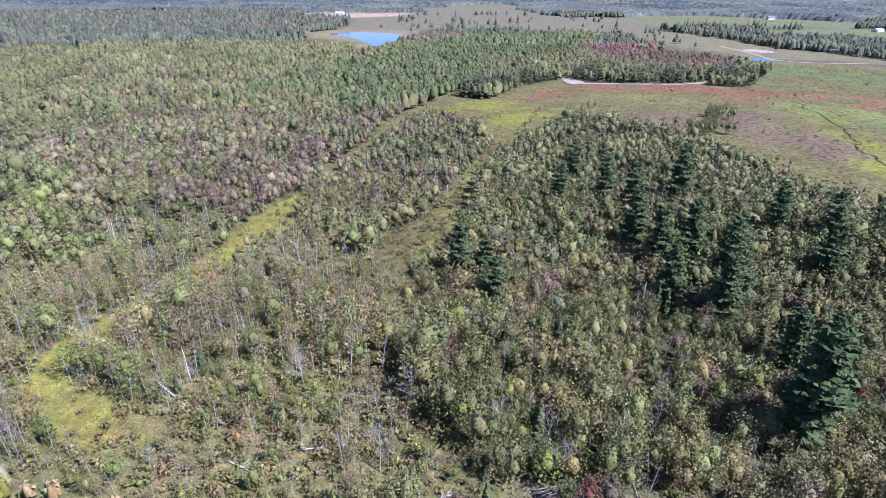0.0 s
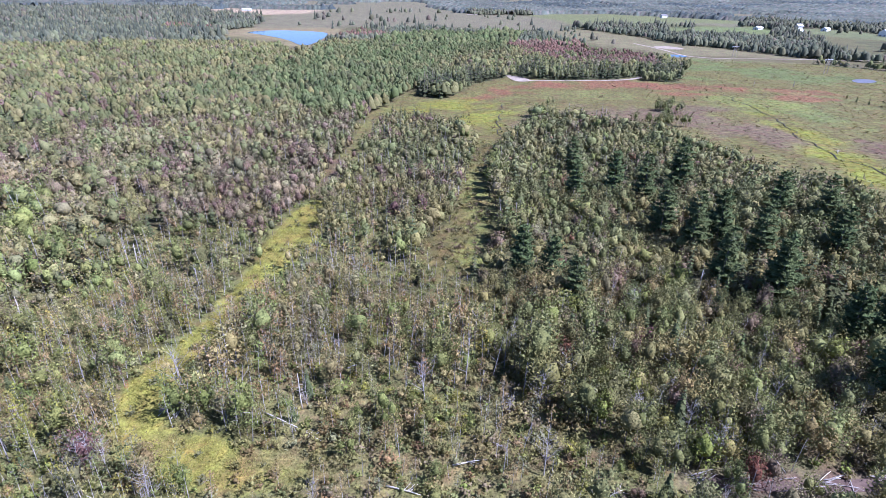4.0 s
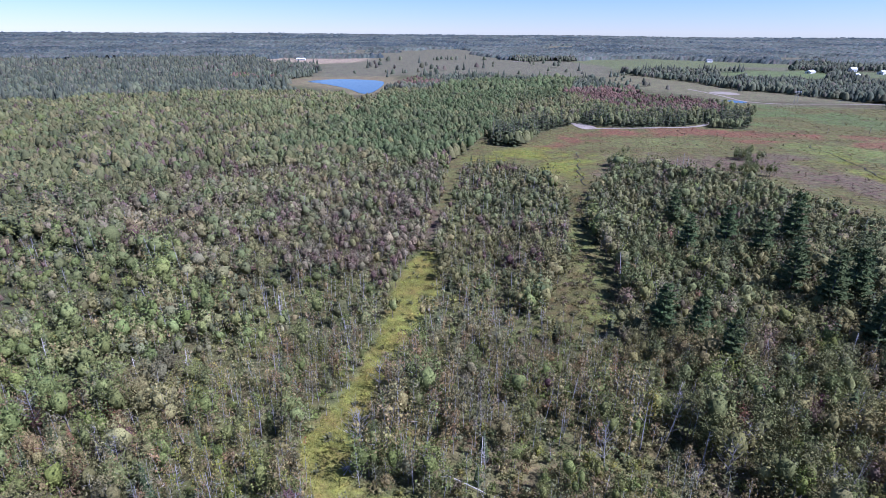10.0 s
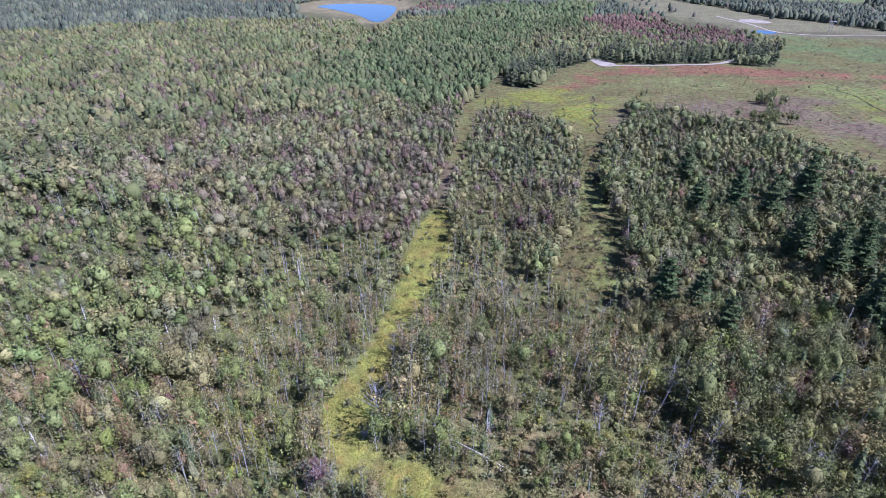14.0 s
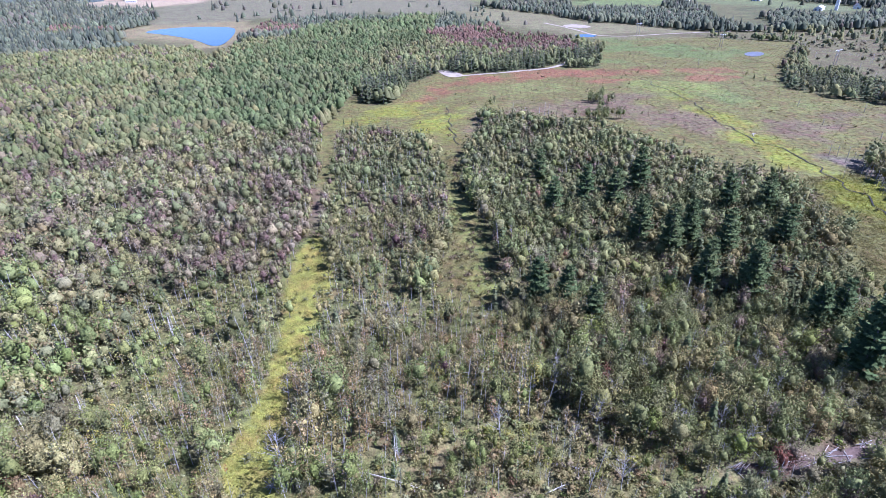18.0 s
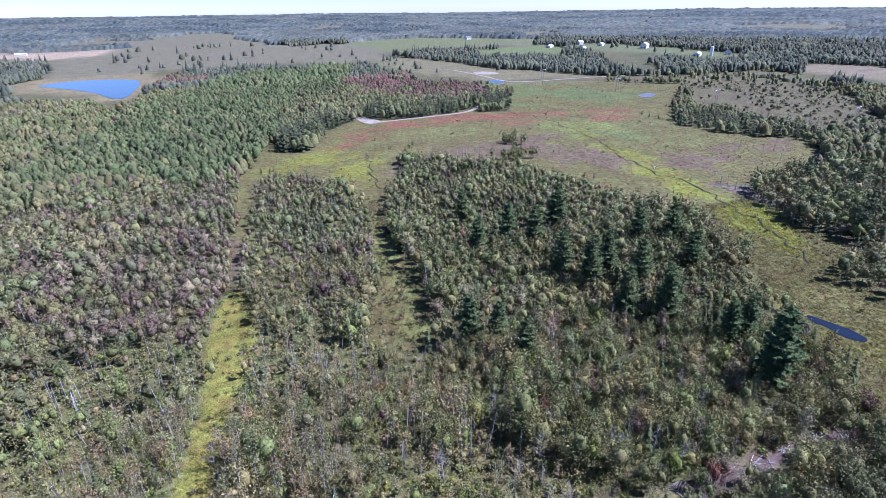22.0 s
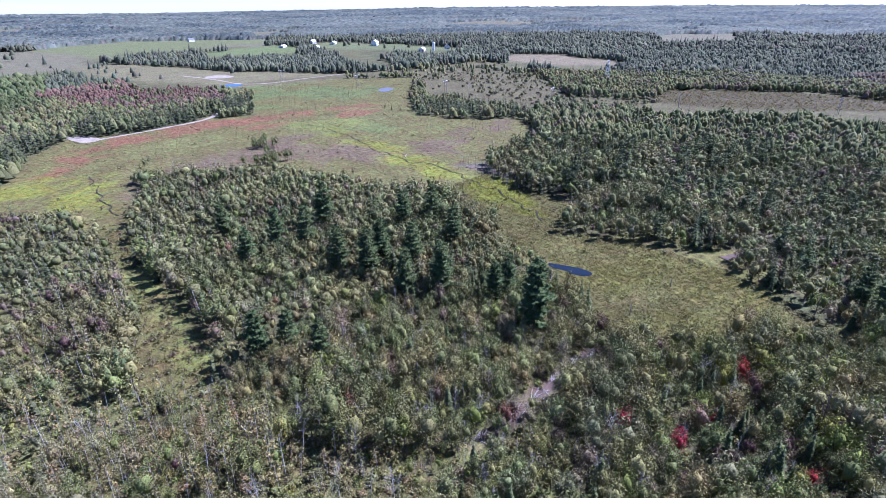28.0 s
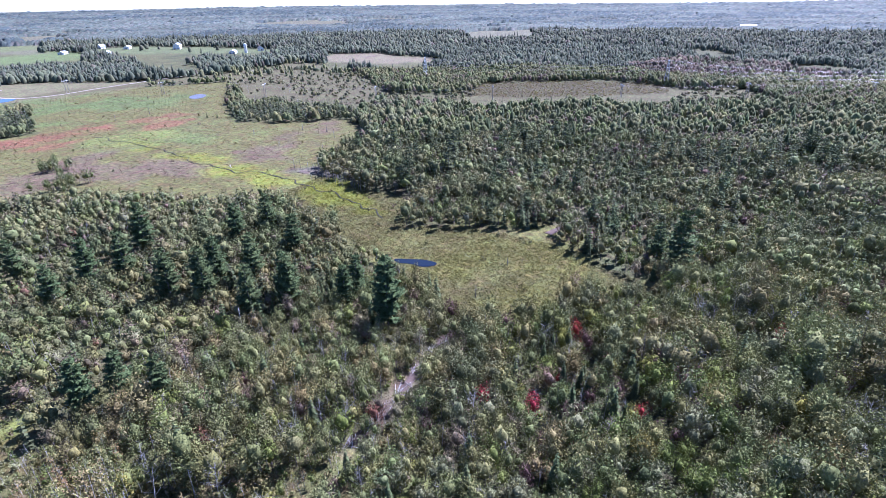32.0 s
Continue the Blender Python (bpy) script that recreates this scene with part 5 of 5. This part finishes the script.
def fallen_tree(x, y, length, turn, mat, label, thick=0.16, limbs=6):
    top = tagged(new("fallen_tree"), label, "fallen tree", "fallen trees")
    top.matrix_basis = pose(x, y, 0.05, rz=turn)
    wood_piece("trunk", (0, 0, thick), (length, 0, thick + 0.25), thick, 0.05, mat, top)
    r = random.Random(int(x * 31 + y))
    for k in range(limbs):
        t = r.uniform(0.45, 0.95) * length
        wood_piece("limb", (t, 0, thick + 0.2), (t + r.uniform(0.4, 1.4), r.choice((-1, 1)) * r.uniform(0.5, 1.6), thick + r.uniform(0.1, 1.1)), 0.05, 0.015, mat, top, sides=4)


def snag(x, y, tall, mat, label, limbs=9, thick=0.16, lean=3.0):
    """A dead standing tree with stubs of limbs."""
    top = tagged(new("snag"), label, "dead tree", "snags")
    r = random.Random(int(x * 17 + y * 3))
    top.matrix_basis = pose(x, y, -0.15, r.uniform(-lean, lean), r.uniform(-lean, lean), r.uniform(0, 360))
    wood_piece("trunk", (0, 0, 0), (0, 0, tall), thick, 0.04, mat, top)
    for k in range(limbs):
        z = tall * r.uniform(0.3, 0.97)
        a, n = r.uniform(0, 6.28), r.uniform(0.5, 1.7) * (1.25 - z / tall)
        wood_piece("limb", (0, 0, z), (math.cos(a) * n, math.sin(a) * n, z + n * r.uniform(-0.1, 0.8)), 0.04, 0.012, mat, top, sides=4)


def log_pile(x, y, count, spread_m, label, turn=None, length=(2.5, 5.0)):
    top = tagged(new("log_pile"), label, "log pile")
    top.matrix_basis = pose(x, y, 0.05)
    r = random.Random(int(x * 7 + y))
    for k in range(count):
        a = r.uniform(0, 180) if turn is None else turn + r.uniform(-22, 22)
        n = r.uniform(*length) / 2
        c = Vector((r.uniform(-1, 1) * spread_m, r.uniform(-1, 1) * spread_m * 0.6, 0.12 + 0.16 * (k % 5)))
        d = Vector((math.cos(radians(a)), math.sin(radians(a)), 0)) * n
        wood_piece("log", c - d + Vector((0, 0, r.uniform(-0.05, 0.1))), c + d + Vector((0, 0, r.uniform(0.0, 0.6))), r.uniform(0.05, 0.1), 0.04, DEADWOOD if k % 5 else PALEWOOD, top, sides=6)


log_pile(-19, 80, 18, 1.7, "heap of bleached fallen logs beside the grassy path")
for x, y, n, turn in ((75, 63, 7, 20), (81, 62, 9, 15), (96, 62, 6, 10), (105, 62, 7, 165), (115, 62, 6, 15), (123, 61, 5, 30)):
    log_pile(x, y, n, 1.1, "pile of thin grey poles along the muddy trail", turn, (2.0, 4.5))
for x, y, n, turn in ((-2, 79, 14, -32), (-74, 68, 11, -40), (-57, 68, 8, 60), (33, 66, 6, 10), (42, 70, 5, 150), (238, 262, 6, 60), (12, 92, 5, 30), (-38, 100, 5, 70), (22, 62, 6, -20), (55, 58, 6, 25), (-12, 112, 5, 120)):
    fallen_tree(x, y, n, turn, PALEWOOD if n > 5 else DEADWOOD, "bleached fallen trunk with broken limbs lying in the growth")
for x, y, h in ((-83, 69, 9), (-64, 80, 8), (-67, 78, 7), (-49, 72, 8), (-98, 108, 10), (-74, 103, 9), (5, 89, 8), (5, 80, 9), (-49.5, 133, 10), (-64, 107, 9), (-72, 96, 9), (52, 100, 8), (48, 84, 8), (36, 92, 9), (60, 75, 7), (-16, 86, 5), (-14, 92, 4.5), (-40, 88, 7), (100, 120, 9), (96, 108, 8)):
    snag(x, y, h, PALEWOOD if h > 8 else DEADWOOD, "bleached dead tree with bare broken limbs in the thicket", 26 if x < -45 else 12)
for x, y, h in ((136, 330, 11), (138, 327, 10), (134, 334, 7), (253, 225, 6), (266, 217, 6), (343, 234, 7), (345, 268, 6), (343, 290, 7), (295, 273, 4), (315, 315, 5), (330, 250, 6), (302, 240, 5), (120, 345, 8), (126, 338, 6), (310, 470, 6), (345, 470, 6), (178, 60, 4), (150, 62, 5)):
    snag(x, y, h, DEADWOOD, "grey dead snag standing on the open bog", 8, 0.2, 2.0)
for k in range(20):
    fallen_tree(73 + 2.7 * k + rng.uniform(-1, 1), 61.5 + rng.uniform(-2.6, 2.6), rng.uniform(4, 8), rng.uniform(-35, 35) + (0 if k % 3 else 80), DEADWOOD, "grey barkless pole fallen along the muddy trail", 0.085, 3)
# drowned stems along the east wood's edge
R = random.Random(5)
for k in range(90):
    t = k / 89
    x, y = 258 - 22 * t + R.gauss(0, 4.5), 212 - 52 * t + R.gauss(0, 6)
    snag(x, y, R.uniform(3.5, 7.5), DEADWOOD, "thin grey drowned stem at the bog's edge", 2, 0.1, 4.0)


# ---- farm, pylons ----
def box_mesh(bm, x0, x1, y0, y1, z0, z1):
    v = [bm.verts.new((x, y, z)) for z in (z0, z1) for x, y in ((x0, y0), (x1, y0), (x1, y1), (x0, y1))]
    for f in ((3, 2, 1, 0), (4, 5, 6, 7), (0, 1, 5, 4), (1, 2, 6, 5), (2, 3, 7, 6), (3, 0, 4, 7)):
        bm.faces.new([v[i] for i in f])


def part(name, bm, mat, parent, label=""):
    me = bpy.data.meshes.new(name)
    bm.to_mesh(me)
    bm.free()
    me.materials.append(mat)
    ob = new(name, me)
    ob.parent = parent
    return tagged(ob, label) if label else ob


def boxed(name, mat, parent, *dims, label=""):
    bm = bmesh.new()
    box_mesh(bm, *dims)
    return part(name, bm, mat, parent, label)


WHITE_WALL = simple("white painted boards", [(0.3, (0.62, 0.61, 0.58)), (0.7, (0.80, 0.79, 0.76))], 0.4, 0.7)
RED_WALL = simple("faded red barn boards", [(0.3, (0.20, 0.06, 0.05)), (0.7, (0.32, 0.11, 0.09))], 0.4, 0.8)
TIN_ROOF = simple("pale sheet metal roof", [(0.3, (0.60, 0.61, 0.62)), (0.7, (0.78, 0.79, 0.80))], 0.2, 0.35, 0.5)
DARK_ROOF = simple("grey shingle roof", [(0.3, (0.12, 0.12, 0.12)), (0.7, (0.24, 0.23, 0.22))], 0.5, 0.85)
DARK_GLASS = simple("dark window glass", [(0.3, (0.02, 0.025, 0.03)), (0.7, (0.04, 0.045, 0.05))], 0.5, 0.1, 0.5)
STEEL = simple("galvanised steel", [(0.3, (0.45, 0.46, 0.47)), (0.7, (0.66, 0.67, 0.68))], 1.0, 0.5, 0.5, metal=0.6)
POLE_WOOD = simple("grey pole timber", [(0.3, (0.26, 0.23, 0.20)), (0.7, (0.44, 0.40, 0.36))], 1.0, 0.9)
CABLE = simple("aluminium cable", [(0.3, (0.34, 0.30, 0.30)), (0.7, (0.48, 0.43, 0.42))], 1.0, 0.4, 0.5, metal=0.4)


def gabled(name, label, x, y, turn, long, wide, wall, rise_m, wall_mat, roof_mat, windows, doors):
    """A building with a ridge along its length."""
    top = tagged(new(name), label, name.replace("_", " "), "farm buildings")
    top.matrix_basis = pose(x, y, float(rise(np.array([x]), np.array([y]))[0]) - 0.1, rz=turn)
    a, b = long / 2, wide / 2
    bm = bmesh.new()
    lo = [bm.verts.new((sx * a, sy * b, 0)) for sx, sy in ((-1, -1), (1, -1), (1, 1), (-1, 1))]
    hi = [bm.verts.new((sx * a, sy * b, wall)) for sx, sy in ((-1, -1), (1, -1), (1, 1), (-1, 1))]
    rg = [bm.verts.new((sx * a, 0, wall + rise_m)) for sx in (-1, 1)]
    for f in ((lo[0], lo[1], hi[1], hi[0]), (lo[2], lo[3], hi[3], hi[2]), (lo[1], lo[2], hi[2], rg[1], hi[1]), (lo[3], lo[0], hi[0], rg[0], hi[3])):
        bm.faces.new(f)
    part("wall", bm, wall_mat, top)
    for side in (-1, 1):
        bm = bmesh.new()
        e, up = 0.5, rise_m * 0.5 / b
        rows = [(-a - e, 0, wall + rise_m + 0.05), (a + e, 0, wall + rise_m + 0.05), (a + e, side * (b + e), wall - up), (-a - e, side * (b + e), wall - up)]
        v = [bm.verts.new(p) for p in rows] + [bm.verts.new((p[0], p[1], p[2] + 0.22)) for p in rows]
        for f in ((0, 1, 2, 3), (7, 6, 5, 4), (0, 4, 5, 1), (1, 5, 6, 2), (2, 6, 7, 3), (3, 7, 4, 0)):
            bm.faces.new([v[i] for i in f])
        bmesh.ops.recalc_face_normals(bm, faces=bm.faces[:])
        part("roof", bm, roof_mat, top)
    for k in range(windows):
        for side in (-1, 1):
            c = -a + long * (k + 0.5) / windows
            w = boxed("window", WHITE_WALL, top, c - 0.75, c + 0.75, side * b - 0.08, side * b + 0.08, wall * 0.38, wall * 0.38 + 1.5)
            boxed("pane", DARK_GLASS, w, c - 0.6, c + 0.6, side * b - 0.1, side * b + 0.1, wall * 0.38 + 0.14, wall * 0.38 + 1.36)
    for k in range(doors):
        c = -b + wide * (k + 0.5) / doors
        boxed("door", DARK_ROOF, top, -a - 0.08, -a + 0.1, c - 1.3, c + 1.3, 0, 3.0)


gabled("barn", "large white barn with a pale metal roof on the farm", 921, 1101, 40, 32, 14, 8.0, 4.5, WHITE_WALL, TIN_ROOF, 6, 2)
gabled("cattle_shed", "long low white shed with a pale metal roof", 870, 884, 38, 34, 12, 4.0, 3.0, WHITE_WALL, TIN_ROOF, 8, 2)
gabled("cattle_shed", "long low white shed with a pale metal roof beside the field", 744, 1232, 42, 30, 11, 3.6, 2.8, WHITE_WALL, TIN_ROOF, 7, 1)
gabled("machine_shed", "faded red wooden shed beside the farmyard", 806, 1238, 20, 14, 9, 4.0, 2.6, RED_WALL, DARK_ROOF, 2, 1)
gabled("machine_shed", "small pale shed with a metal roof", 779, 1142, 35, 16, 10, 4.0, 2.8, WHITE_WALL, TIN_ROOF, 3, 1)
gabled("farmhouse", "white farmhouse with a grey roof among trees", 867, 1285, 10, 14, 10, 6.0, 4.0, WHITE_WALL, TIN_ROOF, 4, 1)
gabled("cattle_shed", "white shed with a pale metal roof among farm trees", 886, 1222, 44, 36, 11, 4.5, 3.0, WHITE_WALL, TIN_ROOF, 7, 1)
gabled("farmhouse", "white house with a grey roof beside the belt of trees", 943, 878, 60, 12, 9, 5.5, 3.5, WHITE_WALL, DARK_ROOF, 3, 1)
gabled("barn", "long pale building on the bare sand field", -450, 1610, 5, 24, 10, 3.5, 2.2, WHITE_WALL, TIN_ROOF, 6, 1)
gabled("farmhouse", "white house with a grey roof beyond the green field", 712, 1665, 15, 18, 10, 6.0, 3.5, WHITE_WALL, DARK_ROOF, 4, 1)
gabled("barn", "far white barn with a pale roof in the forest", 2010, -80, 80, 46, 16, 9.0, 4.0, WHITE_WALL, TIN_ROOF, 6, 1)

bm = bmesh.new()
bmesh.ops.create_cone(bm, cap_ends=True, segments=20, radius1=3.0, radius2=3.0, depth=16, matrix=Matrix.Translation((0, 0, 8)))
silo = tagged(new("silo"), "pale round concrete silo with a domed cap", "silo", "farm buildings")
silo.matrix_basis = pose(889, 868, -0.1)
part("wall", bm, WHITE_WALL, silo)
bm = bmesh.new()
bmesh.ops.create_uvsphere(bm, u_segments=20, v_segments=8, radius=3.05, matrix=Matrix.Translation((0, 0, 16)) @ Matrix.Diagonal((1, 1, 0.7, 1)))
part("cap", bm, TIN_ROOF, silo)


def beam(bm, p, q, r):
    p, q = Vector(p), Vector(q)
    d = q - p
    bmesh.ops.create_cone(bm, cap_ends=True, segments=6, radius1=r, radius2=r * 0.9, depth=d.length,
                          matrix=Matrix.Translation((p + q) / 2) @ d.to_track_quat("Z", "Y").to_matrix().to_4x4())


def h_frame(x, y, turn):
    top = tagged(new("power_pole"), "two-legged timber power pole with a pale crossarm", "power pole", "power line")
    top.matrix_basis = pose(x, y, -0.2, rz=turn)
    for sx in (-2.2, 2.2):
        bm = bmesh.new()
        beam(bm, (sx, 0, 0), (sx, 0, 15), 0.24)
        part("leg", bm, POLE_WOOD, top)
    bm = bmesh.new()
    beam(bm, (-5.5, 0, 13.6), (5.5, 0, 13.6), 0.22)
    part("crossarm", bm, STEEL, top)
    for p, q in (((-2.2, 0, 8), (2.2, 0, 12.8)), ((2.2, 0, 8), (-2.2, 0, 12.8))):
        bm = bmesh.new()
        beam(bm, p, q, 0.1)
        part("brace", bm, POLE_WOOD, top)
    for sx in (-5, 0, 5):
        bm = bmesh.new()
        beam(bm, (sx, 0, 12.3), (sx, 0, 13.5), 0.12)
        part("insulator", bm, STEEL, top)


def lattice_tower(x, y, turn, tall=29.0):
    top = tagged(new("pylon"), "tall galvanised lattice pylon carrying cables", "pylon", "power line")
    top.matrix_basis = pose(x, y, -0.2, rz=turn)
    w = lambda z: 2.8 - 2.2 * z / tall
    corners = ((-1, -1), (1, -1), (1, 1), (-1, 1))
    for sx, sy in corners:
        bm = bmesh.new()
        beam(bm, (sx * w(0), sy * w(0), 0), (sx * w(tall), sy * w(tall), tall), 0.16)
        part("leg", bm, STEEL, top)
    for k in range(7):
        z0, z1 = tall * k / 7, tall * (k + 1) / 7
        for i in range(4):
            (ax, ay), (bx, by) = corners[i], corners[(i + 1) % 4]
            bm = bmesh.new()
            beam(bm, (ax * w(z0), ay * w(z0), z0), (bx * w(z1), by * w(z1), z1), 0.08)
            beam(bm, (bx * w(z0), by * w(z0), z0), (ax * w(z1), ay * w(z1), z1), 0.08)
            part("lattice", bm, STEEL, top)
    for z, n in ((20, 6.0), (24, 5.0), (28, 4.0)):
        bm = bmesh.new()
        beam(bm, (-n, 0, z), (n, 0, z), 0.2)
        part("crossarm", bm, STEEL, top)


def cable(p, q, sag, r=0.05):
    curve = bpy.data.curves.new("cable", "CURVE")
    curve.dimensions, curve.bevel_depth, curve.bevel_resolution = "3D", r, 0
    sp = curve.splines.new("POLY")
    sp.points.add(16)
    for k in range(17):
        t = k / 16
        v = Vector(p).lerp(Vector(q), t)
        sp.points[k].co = (v.x, v.y, v.z - sag * 4 * t * (1 - t), 1)
    curve.materials.append(CABLE)
    tagged(new("cable", curve), "sagging pale aluminium power cable between pylons", "cable", "power cables")


FRAMES = [(403, 682), (433, 558), (462, 435), (489, 311), (534, 199), (588, 80), (642, -36), (690, -150)]
for k, (x, y) in enumerate(FRAMES):
    h_frame(x, y, 18 if k < 4 else 24)
for (ax, ay), (bx, by) in zip(FRAMES, FRAMES[1:]):
    for off in (-5, 0, 5):
        cable((ax + off, ay + off * 0.35, 12.2), (bx + off, by + off * 0.35, 12.2), 2.2, 0.02)
TOWERS = [(640, 330), (697, 46), (735, -260)]
for x, y in TOWERS:
    lattice_tower(x, y, 10)
for (ax, ay), (bx, by) in zip(TOWERS, TOWERS[1:]):
    for z, n in ((20, 6.0), (24, 5.0), (28, 4.0)):
        for sx in (-n, n):
            cable((ax + sx, ay, z - 0.2), (bx + sx, by, z - 0.2), 9.0, 0.05)
